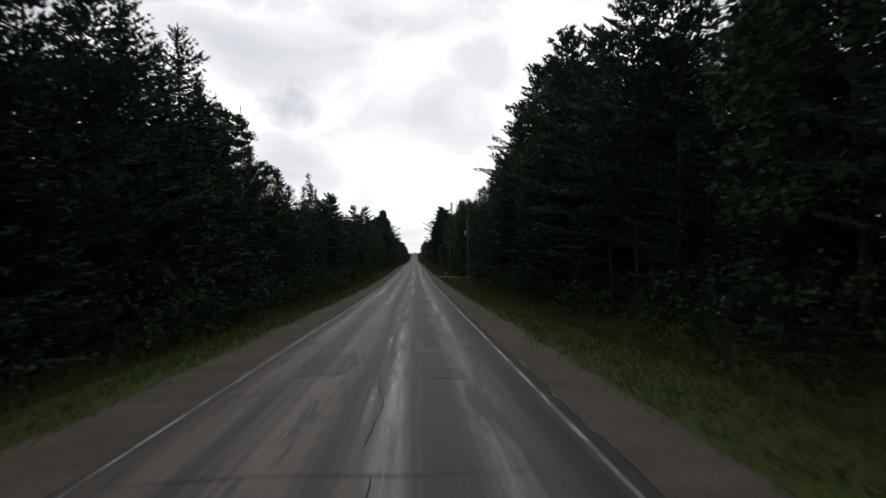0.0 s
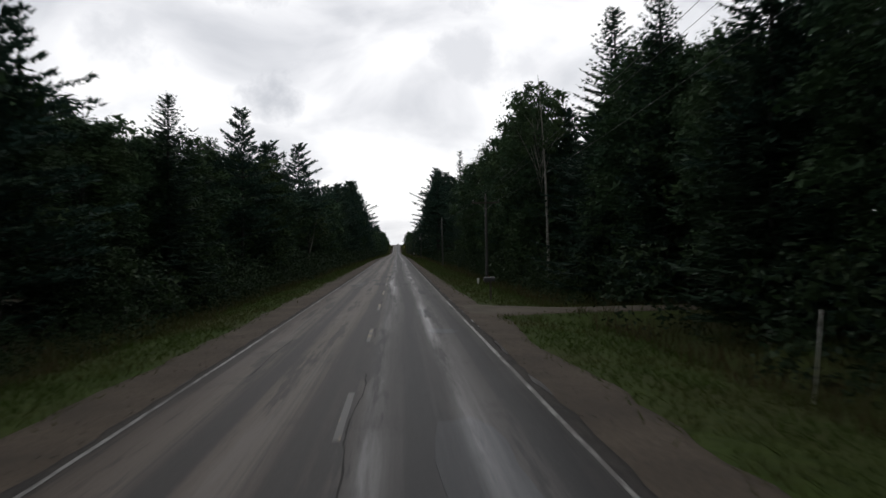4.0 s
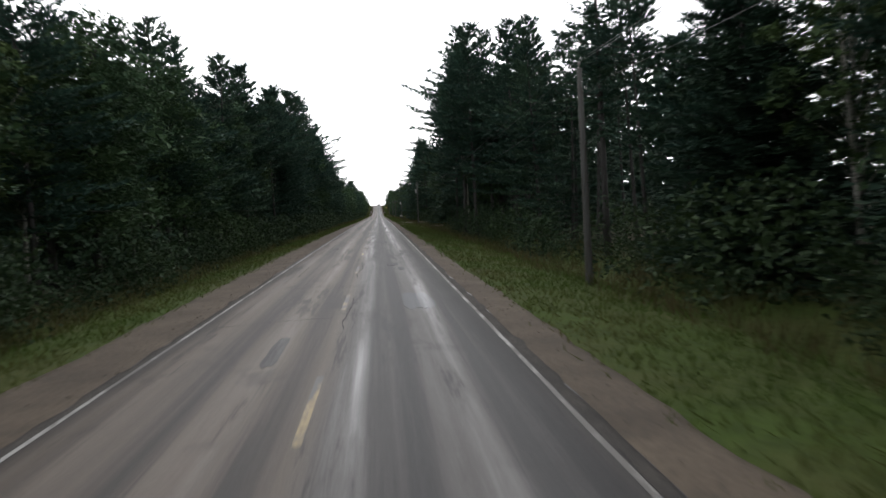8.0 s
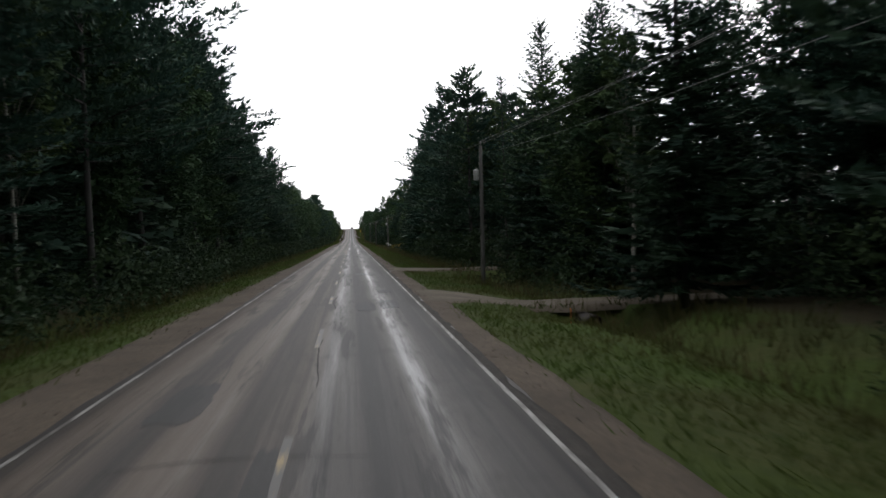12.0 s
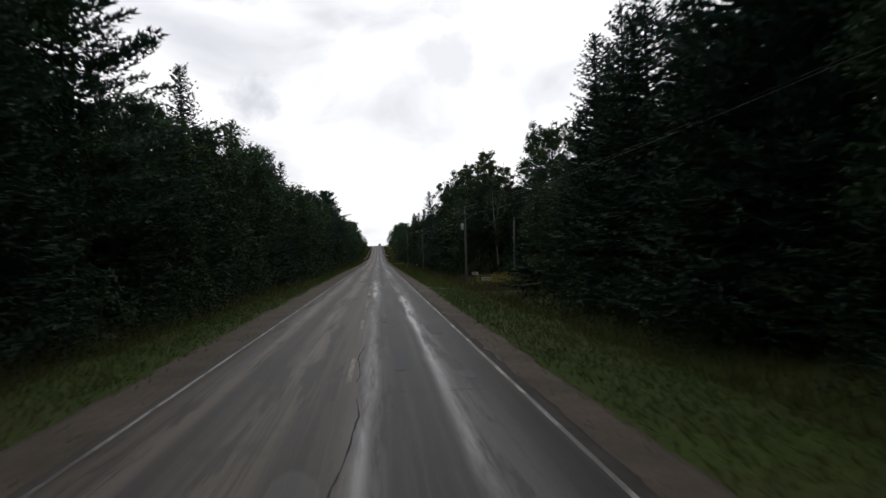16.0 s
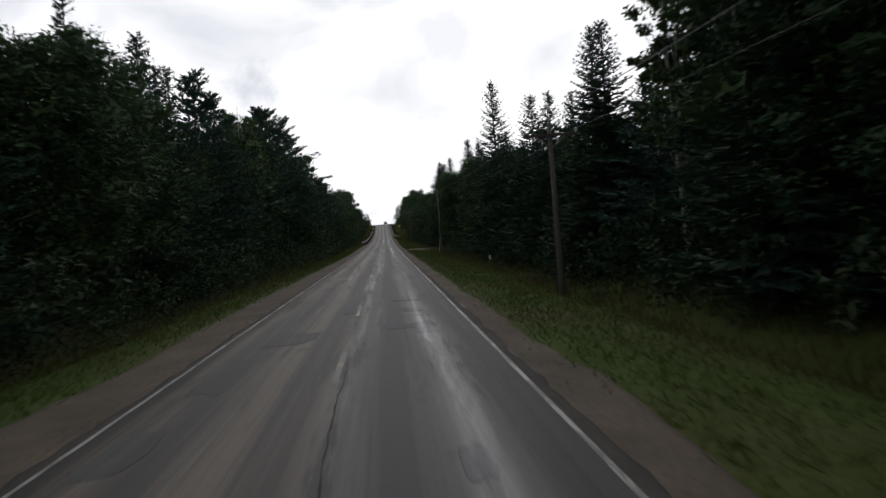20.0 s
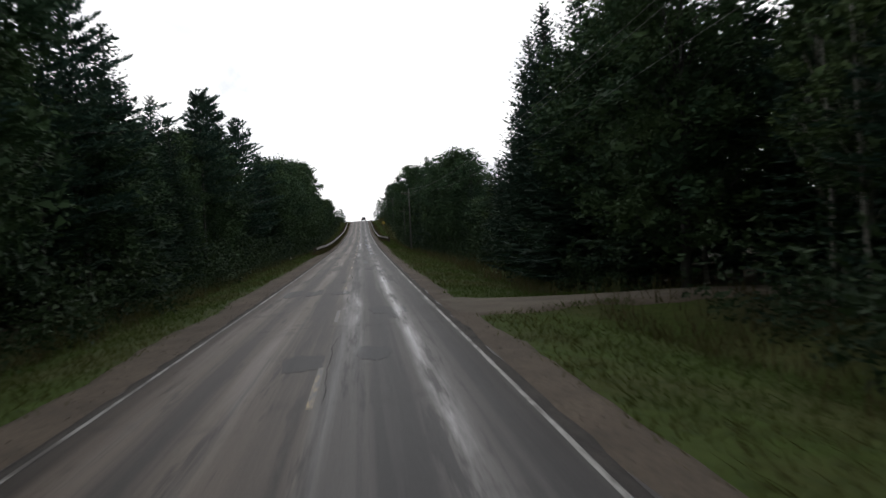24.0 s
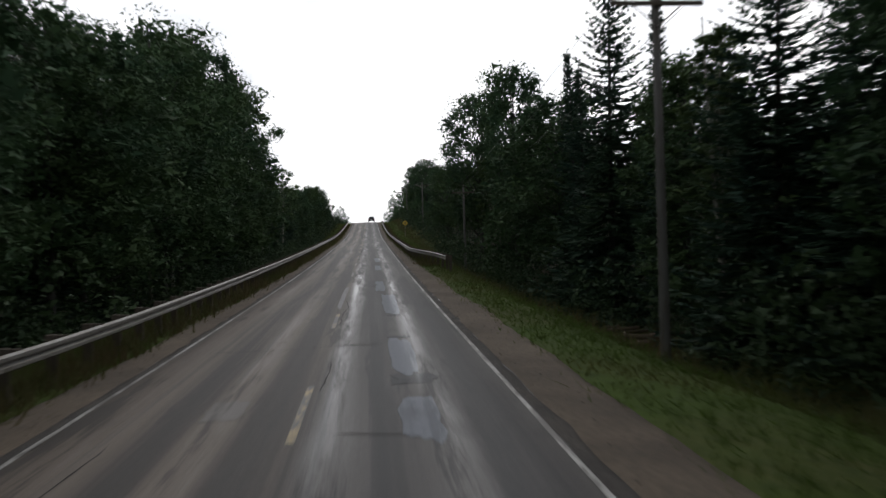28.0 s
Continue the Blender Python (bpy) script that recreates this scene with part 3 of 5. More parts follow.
def pine_crown(high, wide, seed, low=0.28, whorls=26, around=5, gaps=0.10):
    """Long level limbs in layers, each carrying flat plumes of needle tufts that sweep up and out."""
    global rng
    rng = np.random.default_rng(seed)
    out, limbs = [], []
    lop = rng.uniform(0, math.tau)
    for w in range(whorls):
        f = (w + rng.uniform(0.1, 0.7)) / whorls
        z = high * (low + (0.965 - low) * f)
        shape = wide * (0.62 + 0.38 * math.sin(math.pi * min(1.0, f * 1.3 + 0.22))) * (1 - 0.88 * f**2.3) * rng.uniform(0.85, 1.08)
        for k in range(around):
            turn = (k + rng.uniform(-0.4, 0.4)) * math.tau / around + w
            long = shape * rng.uniform(0.38, 1.12) * (1 + 0.22 * math.cos(turn - lop)) + 0.2
            if rng.random() < gaps:
                continue
            up = rng.uniform(-0.10, 0.24) + 0.95 * f**2.6
            ahead = np.array((math.cos(turn), math.sin(turn), up))
            root = np.array((0, 0, z + rng.uniform(-0.5, 0.4)))
            limbs.append((root, root + ahead * long * 0.85))
            across = np.array((-math.sin(turn), math.cos(turn), 0.0))
            n = int(long / 0.30) + 3
            u = np.linspace(0.22, 1.0, n)
            spine = root + u[:, None] * long * ahead
            spine[:, 2] += 0.12 * long * u**2
            half = 0.10 + 0.26 * long * (1.08 - u) ** 0.6
            for sgn in (-1.0, 1.0):
                for v in (0.35, 0.95):
                    p = spine + sgn * across * (half * v)[:, None] + ahead * (0.5 * half * v)[:, None] + rng.normal(size=(n, 3)) * 0.06
                    way = ahead * 0.8 + sgn * across * 0.7 * v + np.array((0, 0, 0.35)) + rng.normal(size=(n, 3)) * 0.30
                    long_t = rng.uniform(0.26, 0.46, n)
                    out.append(needles(p, way, long_t, long_t * 0.23))
                    out.append(needles(p, way + rng.normal(size=(n, 3)) * 0.55 + np.array((0, 0, 0.25)), long_t * 0.8, long_t * 0.20))
            out.append(needles(spine, ahead * 0.6 + np.array((0, 0, 0.7)) + rng.normal(size=(n, 3)) * 0.3, rng.uniform(0.22, 0.40, n), np.full(n, 0.07)))
            tip = np.repeat(spine[-1:], 4, 0)
            out.append(needles(tip, ahead + rng.normal(size=(4, 3)) * 0.4 + np.array((0, 0, 0.35)), rng.uniform(0.25, 0.45, 4), np.full(4, 0.06)))
    n = 16
    zs = high * rng.uniform(0.925, 0.985, n)
    turn = rng.uniform(0, math.tau, n)
    out.append(needles(np.c_[np.zeros((n, 2)), zs], np.c_[np.cos(turn), np.sin(turn), rng.uniform(0.5, 1.4, n)], rng.uniform(0.3, 0.55, n), np.full(n, 0.07)))
    return np.concatenate(out), limbs


def leaf_sprays(centres, size, turn_rng):
    """Small leaf sprays: one slim triangle at each centre, mostly hanging flat."""
    n = len(centres)
    a = norm(turn_rng.normal(size=(n, 3)) * np.array((1, 1, 0.6)))
    b = norm(np.cross(a, turn_rng.normal(size=(n, 3)) + np.array((0, 0, 0.7))))
    s = size * turn_rng.uniform(0.55, 1.35, (n, 1))
    return np.stack([centres - a * s, centres + b * s * 0.75 + a * s * 0.1, centres + a * s * 0.9 - b * s * 0.2], 1)


def broad_crown(high, wide, seed, low=0.25, clusters=96, leaves=190, size=0.108, airy=0.0, core=0.16):
    """Clusters of leaves round the ends of rising limbs, with gaps between them."""
    global rng
    rng = np.random.default_rng(seed)
    out, limbs = [], []
    for c in range(clusters):
        f = (c + rng.random()) / clusters
        z = high * (low + (0.93 - low) * f)
        reach = wide * math.sin(math.pi * (0.17 + 0.71 * f)) ** 0.75 * rng.uniform(0.30, 1.0)
        turn = c * 2.39996 + rng.uniform(-0.5, 0.5)
        hub = np.array((reach * math.cos(turn), reach * math.sin(turn), z))
        limbs.append((np.array((0, 0, max(high * low * 0.7, z - 0.25 * high * rng.uniform(0.5, 1)))), hub))
        r = wide * rng.uniform(0.22, 0.42) * (1 - 0.35 * airy)
        n = int(leaves * rng.uniform(0.7, 1.3))
        p = norm(rng.normal(size=(n, 3))) * (rng.random((n, 1)) ** 0.45) * np.array((r, r, r * 0.78))
        out.append(leaf_sprays(hub + p, size, rng))
        n = int(leaves * core * (1 - 0.5 * airy))
        p = norm(rng.normal(size=(n, 3))) * (rng.random((n, 1)) ** 0.5) * np.array((r, r, r * 0.78)) * 0.68
        out.append(leaf_sprays(hub + p, size * 2.6, rng))
    return np.concatenate(out), limbs


def tree(name, label, category, high, foot, crown_mesh, leaf_mat, bark_mat, limbs, lean=0.02, limb_r=0.05):
    """A tree: trunk with its limbs, crown."""
    top = thing(name, label, category, Matrix())
    bm = bmesh.new()
    k = 7
    pts = [(lean * high * math.sin(2.2 * i / k), lean * high * (math.cos(1.7 * i / k) - 1), high * 0.97 * i / k - (0.5 if i == 0 else 0)) for i in range(k + 1)]
    tube(bm, pts, [foot * (1.25 if i == 0 else 1) * (1 - 0.93 * i / k) + 0.012 for i in range(k + 1)], 7)
    for a, b in limbs[::2]:
        tube(bm, [Vector(a), Vector(b)], [limb_r, limb_r * 0.25], 3)
    part("trunk", bm, bark_mat, top)
    crown_mesh.materials.append(leaf_mat)
    new("crown", crown_mesh).parent = top
    return top


KINDS = {}


def kind_of(key, made, high):
    KINDS.setdefault(key, []).append((made, high))


for i in range(5):
    high, wide = 16.0, (3.4, 3.9, 3.0, 3.6, 4.1)[i]
    kind_of("s", tree("spruce_tree", "dark green spruce with drooping boughs at the forest edge", "spruce tree", high, 0.17, tri_mesh("crown", spruce_crown(high, wide, 10 + i, thin=0.05 + 0.03 * i)), M_SPRUCE, M_BARK, [], 0.004), high)
for i in range(2):
    kind_of("i", tree("fir_tree", "narrow dark fir with a tall spire top", "fir tree", 15.0, 0.14, tri_mesh("crown", spruce_crown(15.0, 1.2 + 0.2 * i, 30 + i, gap=0.30, power=1.0)), M_SPRUCE, M_BARK, [], 0.003), 15.0)
for i in range(2):
    kind_of("t", tree("tamarack_tree", "thin airy conifer with sparse branches", "conifer tree", 16.0, 0.13, tri_mesh("crown", spruce_crown(16.0, 2.0, 50 + i, gap=0.5, thin=0.25, low=0.3)), M_PINE, M_BARK, [], 0.006), 16.0)
for i in range(5):
    high, wide = 20.0, (4.5, 5.0, 4.1, 4.8, 4.4)[i]
    tris, limbs = pine_crown(high, wide, 70 + i, low=(0.22, 0.3, 0.42, 0.16, 0.5)[i])
    kind_of("p", tree("pine_tree", "tall white pine with layered feathery boughs", "pine tree", high, 0.15, tri_mesh("crown", tris), M_PINE, M_BARK, limbs, 0.008, 0.045), high)
tris, limbs = pine_crown(23.0, 3.6, 79, low=0.56, whorls=13, gaps=0.15)
kind_of("q", tree("pine_tree", "tall pine with a long bare trunk and a high crown", "pine tree", 23.0, 0.13, tri_mesh("crown", tris), M_PINE, M_BARK, limbs, 0.012, 0.05), 23.0)
for i in range(4):
    high, wide = 16.0, (3.4, 3.8, 3.1, 4.2)[i]
    quads, limbs = broad_crown(high, wide, 90 + i, low=(0.18, 0.25, 0.12, 0.22)[i])
    kind_of("b", tree("maple_tree", "full leafy broadleaf tree with a rounded green crown", "broadleaf tree", high, 0.18, tri_mesh("crown", quads), M_LEAF, M_BARK, limbs, 0.015, 0.05), high)
for i in range(3):
    high, wide = 16.0, (2.1, 2.5, 1.9)[i]
    quads, limbs = broad_crown(high, wide, 110 + i, low=0.38, clusters=60, leaves=76, size=0.125, airy=0.6)
    kind_of("a", tree("aspen_tree", "slender aspen with a pale trunk and airy leaves", "aspen tree", high, 0.12, tri_mesh("crown", quads), M_ASPEN, M_PALE, limbs, 0.02, 0.03), high)


for i in range(2):
    quads, limbs = broad_crown(18.0, 2.2, 130 + i, low=0.62, clusters=30, leaves=90, size=0.11, airy=0.5)
    kind_of("w", tree("birch_tree", "tall leaning birch with a long bare pale trunk", "birch tree", 18.0, 0.13, tri_mesh("crown", quads), M_ASPEN, M_PALE, limbs, 0.02, 0.03), 18.0)

plant_rng = random.Random(5)
USED = set()


def plant(key, x, s, high, which=None):
    """A tree of that kind and height on the ground at (x, s)."""
    lot = KINDS[key]
    made, own = lot[plant_rng.randrange(len(lot)) if which is None else which % len(lot)]
    k = high / own
    wide = k ** 0.6 * plant_rng.uniform(1.0, 1.3)
    m = pose(x, s, ground_z(x, s) - 0.05, plant_rng.uniform(-1.5, 1.5), plant_rng.uniform(-1.5, 1.5), plant_rng.uniform(0, 360)) @ Matrix.Diagonal((wide, wide, k, 1))
    if id(made) in USED:
        again = copy_thing(made, m)
        again.matrix_basis = m
        return again
    USED.add(id(made))
    made.matrix_basis = m
    return made


# single trees that stand out of the skyline: kind, place along the road, height
LEFT_A = "s26/17 p31/16 p35/16 s40.8/17.5 s45/15.4 s50.4/17.7 s54.6/15.7 a59/15.8 a65/16 s70/13.5 a77/13.2 s87/13.2 s91/12.2 t96/10.7 t100.5/13 t107.8/15.2 i112.6/14.4 i114.5/13.8 i118.8/12.7 p126/13.2 p133.6/14.3 p141.7/14.8 s161/12.6 p186/15.5 s192.6/11.7 b196/12.8 p199.3/14.4 s203.7/10.4 s209.6/11.8 t214.5/15.3 p228.4/17.6 p241/12.9 p259/13.5 b265.7/13.6 t270.4/12.9 p279.4/16.1 p286/15.8 p299/17.4"
LEFT_B = "p314.5/18.9 p334/18.3 p340/20 p346.5/21.2 p353.5/19.5 p369/23.9 p382/24.5 p392/25.5 p411/21.8 p419/21.9 p424/21 p428/18.6 p438/17.7 p454/17.3 p461/16.5 s464/15.5 s472/17.2 s476/17.2 p486/19.2 s492/11.5 p496/11.9 b500.8/12.2 s507.5/16.9 b516.6/14.4 s528/16 s543.7/16 s549/16.2 s553/16.1 i556.8/15.1 s563.5/16.1 b571.7/14 s580.5/13.3 i588/13.8 b595/12.7 b598/13.1 t599.5/15.4 i601/14.2 b604/13.5 s607/13.8 s610.7/16.1"
LEFT_C = "s614/14.7 s618/15.5 p626.4/16.8 p632/16.2 a639.6/16.3 a644/16.4 a648.4/16 p655/18 p660/16.1 p668/19.9 p677/20.1 p686/19.5 b699.6/17.8 p709/14.5 p715/15.4 s719/15.3 s725.6/13.3 s730/13.3 s735.4/12.5 p745.8/15.8 p754/16.6 p768/16.6 s791/15 b794.5/13.6 b800.7/15 b808/16.1 b811.7/15.1 b821/13.2 b825/13.7 b830/13.8 b840/17.2 b847/18.5 b855.7/19.3 b864.6/18.3 b873/18.5 b884/13.4 a914/13.1 b989/11.2 b1000/11.6 b1011/10.7"
RIGHT_A = "p40/19 p47.3/18.5 p53/18 p62/20.4 s68/21 p76.8/21.4 p91/20.4 s96/19.5 t106.4/18.5 p112/17.1 p120/17.8 p124/16.1 p125.7/14.6 s139.5/16.2 s151.5/16.6 s159.8/16.7 b181.7/16.6 b189.4/16 b195/16 b204.6/16 b219.9/15.7 b227/15.4 b237/16 s252/14.5 q262/14.5 t267.9/21.3 q272/14 q278/13.7 p288.8/17.3 p296.7/18.8 p311/20.6 p335/22 p347/16.2 s390.6/16.9 t402/15.6 a413.7/17"
RIGHT_B = "p438/21.2 p462/22 p472/20.5 s475/19.5 s480/15.7 s486/16 s491/16.1 s494.5/14.8 s500/12 b504/8.1 s511/9.7 a592.4/15.6 s604.7/13.9 s612/11.4 s619/12.5 s622.5/10 s627/13.5 s632.5/10.5 s637/12 s643.8/18 s651/11 s665/13.2 b669/12.9 s674.5/15.5 b703/13.5 b708/13.5"
RIGHT_C = "b711.6/13.5 a718.5/13.5 s725.6/16 s731/14.2 i732.1/11.2 s743/9 a747/8.2 b754/6.2 s764/8.1 b769/11.1 b775/13.2 b781/13.2 b790/12.3 b795/13.6 s808/13 a811.3/10.3 b815.2/9.7 i819.5/13.4 s825/16 i831.4/12.3 i833.6/13.6 b838/12 b852/16.5 b876/18 b914/12.6 b964/16.2 b981/15.8 b1013/16.1"


def heroes(text, x):
    got = []
    for word in text.split():
        s, high = word[1:].split("/")
        got.append((word[0], float(s), float(high), x))
    return got


LEFT = heroes(LEFT_A, -13.5) + heroes(LEFT_B, -13.5) + heroes(LEFT_C, -13.5)
RIGHT = heroes(RIGHT_A, 12.5) + heroes(RIGHT_B, 12.5) + heroes(RIGHT_C, 12.5)
RIGHT += [("p", 308, 20.5, 10.2), ("p", 316, 22.0, 9.8), ("p", 321, 21.0, 10.6), ("p", 330, 20.0, 11.5), ("p", 338, 21.0, 12), ("q", 336, 23, 11), ("q", 331, 23, 11.4), ("q", 345, 22, 12.5), ("s", 367.3, 17.5, 12.6), ("s", 379, 16.5, 14.3), ("s", 383, 15.5, 13.6), ("p", 412, 18, 11)]
RIGHT += [("s", 709, 16, 12.6), ("s", 715, 15.5, 11.8), ("s", 722, 16.5, 12.2), ("s", 727, 15.5, 11.6), ("s", 730, 14.5, 13.2), ("s", 583, 16.5, 12.4), ("s", 587, 15.5, 13.0), ("s", 608, 14.5, 12.8)]
RIGHT += [("p", 354, 17, 20), ("s", 358, 15, 22), ("p", 362, 18, 21), ("s", 366, 16, 20.5), ("s", 369, 17, 22), ("p", 373, 18, 21), ("s", 377, 16, 19)]
# the yard on the right, set back from the road
LONE = [("s", 532, 11, 24), ("b", 527, 10.5, 25), ("s", 541, 12.5, 24.5), ("b", 546, 11, 25), ("s", 551, 12, 25.5), ("s", 523, 10, 24), ("s", 517, 9.5, 23), ("b", 536, 12, 26), ("b", 557, 15, 25), ("s", 749.2, 7.2, 13), ("s", 748, 7.0, 14), ("b", 751, 6.0, 14.5), ("b", 754, 6.2, 14), ("s", 757, 5.8, 14), ("b", 760, 6.4, 13.5), ("b", 763, 6.6, 14), ("s", 72, 19, 12.8), ("p", 69, 19, 14), ("s", 66, 18.5, 13.2),
        ("s", 57, 15.5, -13.6), ("s", 62, 14, -14.2), ("s", 72, 13, -13.6), ("s", 77, 12.5, -13.8), ("s", 82, 12.5, -13.6), ("s", 540, 15.5, -13.5), ("s", 543.5, 15, -14), ("b", 537, 15, -13.8),
        ("s", 803, 11.5, 12.8), ("b", 800, 11, 13), ("s", 806, 11.5, 14), ("b", 797, 10.5, 13.2),
        ("b", 576, 13.6, -13.5), ("s", 583, 13.8, -13.5), ("s", 571, 15, -13.8), ("s", 735, 12.0, 12.4), ("s", 738, 10.2, 12.3), 
        ("s", 694, 17, 15.5), ("s", 707, 16.5, 16), ("b", 697, 15, 17), ("s", 704, 16, 18.5), ("s", 466, 19, 15), ("s", 470, 18, 16.5), ("p", 462, 19, 15), ("s", 478, 17, 15.5),
        ("s", 495, 15.8, 12.6), ("s", 491, 15.5, 13.4), ("s", 499, 13.5, 13), ("s", 716, 15.5, 16), ("s", 721, 16, 17.5), ("s", 727, 15.5, 16.5), ("s", 733, 15, 16), ("s", 738, 12.5, 15), ("s", 736, 14, 19),
        ("s", 560, 13, 15.5), ("s", 566, 13.5, 16.5), ("s", 571, 14, 15), ("s", 576, 14.5, 17), ("s", 581, 15, 16), ("s", 588, 15, 16.5), ("s", 594, 14, 15.5), ("b", 563, 12.5, 18.5), ("b", 569, 13, 19.5), ("b", 584, 14, 18.5),
        ("a", 573.5, 19.3, 16), ("a", 577, 18.0, 16.5), ("a", 560.6, 15.6, 17), ("a", 564, 14.5, 17.5), ("s", 564, 21.3, 22), ("b", 556, 20.2, 22.5), ("s", 544.6, 13.8, 22), ("a", 551, 12.5, 22.6), ("s", 537.6, 12.7, 21), ("s", 536, 13.3, 22), ("s", 528, 11.2, 22), ("a", 514.4, 10.6, 18), ("b", 522, 9.5, 22), ("a", 598, 20.0, 16), ("a", 583, 17.5, 14)]


def clear_right(s):
    """How far the woods stand back on the right."""
    if 500 < s < 556:
        return 20.0 - 6 * smooth(544, 556, s)
    if 352 < s < 373:
        return 19.0
    for at, half, length, fall in DRIVES:
        if abs(s - at) < half + 1.6:
            return length + 2.0
    return 12.2


for key, s, high, x in LEFT + RIGHT + LONE:
    # heights are counted from 0.8 m under the road
    plant(key, x + plant_rng.uniform(-0.4, 0.4), s, 1.03 * (high - 0.8 + road_z(s) - ground_z(x, s)))


# pale birches that lean out of the dark edge: across, along, height, lean
for x, s, high, lean in ((10.7, 320.9, 20, -4.0), (12.6, 342.5, 19, -3.5), (12.3, 585.6, 16, -7.0), (11.8, 177.0, 17, -3.0), (-12.8, 227.0, 9, 12.0)):
    birch = plant("w", x, s, high)
    birch.matrix_basis = pose(x, s, ground_z(x, s) - 0.05, 0, lean, 0) @ Matrix.Diagonal((1.0, 1.0, high / 18.0, 1))


def skyline(lot, s):
    """Height that the woods reach between the standing trees."""
    line = sorted((h[1], h[2]) for h in lot)
    return float(np.interp(s, [a for a, b in line], [b for a, b in line]))


# mix of kinds along the road: spruce, pine, broadleaf, aspen
MIX = ((-80, "ssspb"), (110, "sspbb"), (215, "ppsab"), (430, "pspsb"), (520, "sspab"), (600, "spbbs"), (720, "bbsba"), (1200, "bbbas"))


def kinds_at(s):
    return [k for a, k in MIX if a <= s][-1]


OPEN_RIGHT = ((264, 312), (428, 460))   # open pine stands on the right, with sky between the crowns


def is_open(side, s):
    return side > 0 and any(a < s < b for a, b in OPEN_RIGHT)


LOW_RIGHT = (738, 800)              # young growth on the right, before the hill


def canopy(side, lot, s):
    cap = skyline(lot, s)
    return min(cap, 6.4 if s < 768 else 8.0) if side > 0 and LOW_RIGHT[0] < s < LOW_RIGHT[1] else cap


COUNT = {}


def fill(side, lot, s, x, share):
    """One more tree of the mix, while its kind is not yet too many to count."""
    key = plant_rng.choice("qqqps") if is_open(side, s) else plant_rng.choice("qpsbp") if side > 0 and 312 <= s < 345 else plant_rng.choice(kinds_at(s))
    if COUNT.get(key, 0) > 235:
        key = min(("s", "p", "b", "a"), key=lambda k: COUNT.get(k, 0))
    COUNT[key] = COUNT.get(key, 0) + 1
    if side > 0 and (500 < s < 552 or 600 < s < 690):
        share *= 0.84
    plant(key, side * x, s, canopy(side, lot, s) * share + road_z(s) - 0.8 - ground_z(side * x, s))


for side, lot in ((-1, LEFT), (1, RIGHT)):
    s = -30.0
    while s < 1085:
        s += plant_rng.uniform(2.2, 3.8) * (1.0 if s < 880 else 1.6)
        if is_open(side, s) and plant_rng.random() < 0.42:
            continue
        inner = 14.2 if side < 0 else clear_right(s) + 0.9
        fill(side, lot, s, inner + abs(plant_rng.gauss(0, 1.5)), plant_rng.uniform(0.68, 0.93) if s < 775 and side < 0 else plant_rng.uniform(0.64, 0.92) if s < 775 else plant_rng.uniform(0.45, 0.74) if s < 900 else plant_rng.uniform(0.55, 0.92))
    s = -30.0
    while s < 1040:
        s += plant_rng.uniform(6.5, 10.0)
        inner = 16.8 if side < 0 else clear_right(s) + 3.8
        fill(side, lot, s, inner + plant_rng.uniform(0, 4), plant_rng.uniform(0.76, 1.0) if s < 775 or s > 900 else plant_rng.uniform(0.5, 0.8))


# woods behind and beyond: real trees, too many to count
def put(template, spots):
    """Copies of a triangle or quad array at spots (x, s, z, scale, turn), joined."""
    spots = np.asarray(spots)
    c, sn = np.cos(spots[:, 4]), np.sin(spots[:, 4])
    k = spots[:, 3][:, None, None]
    t = template[None] if template.ndim == 3 else template
    x = t[..., 0] * c[:, None, None] - t[..., 1] * sn[:, None, None]
    y = t[..., 0] * sn[:, None, None] + t[..., 1] * c[:, None, None]
    z = np.broadcast_to(t[..., 2], x.shape)
    return np.stack([x * k + spots[:, 0][:, None, None], y * k + spots[:, 1][:, None, None], z * k + spots[:, 2][:, None, None]], -1).reshape(-1, template.shape[1], 3)


far_rng = random.Random(21)
far_spruce = [coarse_spruce(14.0, 2.8, 200 + i, gap=1.1, around=6, steps=4, fine=1.3) for i in range(2)]
far_broad = [broad_crown(14.0, 3.6, 210 + i, low=0.1, clusters=26, leaves=22, size=0.38, core=0)[0] for i in range(2)]
spots = {0: [], 1: [], 2: [], 3: []}
for side, lot in ((-1, LEFT), (1, RIGHT)):
    s = -60.0
    while s < 1500:
        s += far_rng.uniform(3.5, 6.5) if s < 1050 else far_rng.uniform(7, 12)
        rows_in = (17.0, 20.5, 26) if s < 830 else (19, 26) if s < 1090 else (13, 20, 30)
        if is_open(side, s):
            rows_in = (27, 34)
        if side > 0 and 345 <= s < 412:
            rows_in = (19.5, 22, 25, 29, 34)
        for inner in rows_in:
            x = side * (inner + far_rng.uniform(-2.5, 3.5) + (0 if side < 0 else 8 if 495 < s < 560 else 1.5 if 352 < s < 374 else 0))
            cap = canopy(side, lot, min(s, 1030))
            kind = (0, 1) if kinds_at(s).count("b") < 2 or far_rng.random() < 0.4 else (2, 3)
            at = s + far_rng.uniform(-2, 2)
            spots[far_rng.choice(kind)].append((x, at, ground_z(x, at) - 0.1, (cap + road_z(min(at, 1100)) - 0.8 - ground_z(x, min(at, 1100))) / 14.0 * far_rng.uniform(0.68, 0.98) * (0.78 if 775 < s < 900 else 0.75 if is_open(side, s) else 1.0), far_rng.uniform(0, 6.28)))
deep = broad_crown(14.0, 3.4, 222, low=0.02, clusters=20, leaves=9, size=1.05, core=0)[0]
far = []
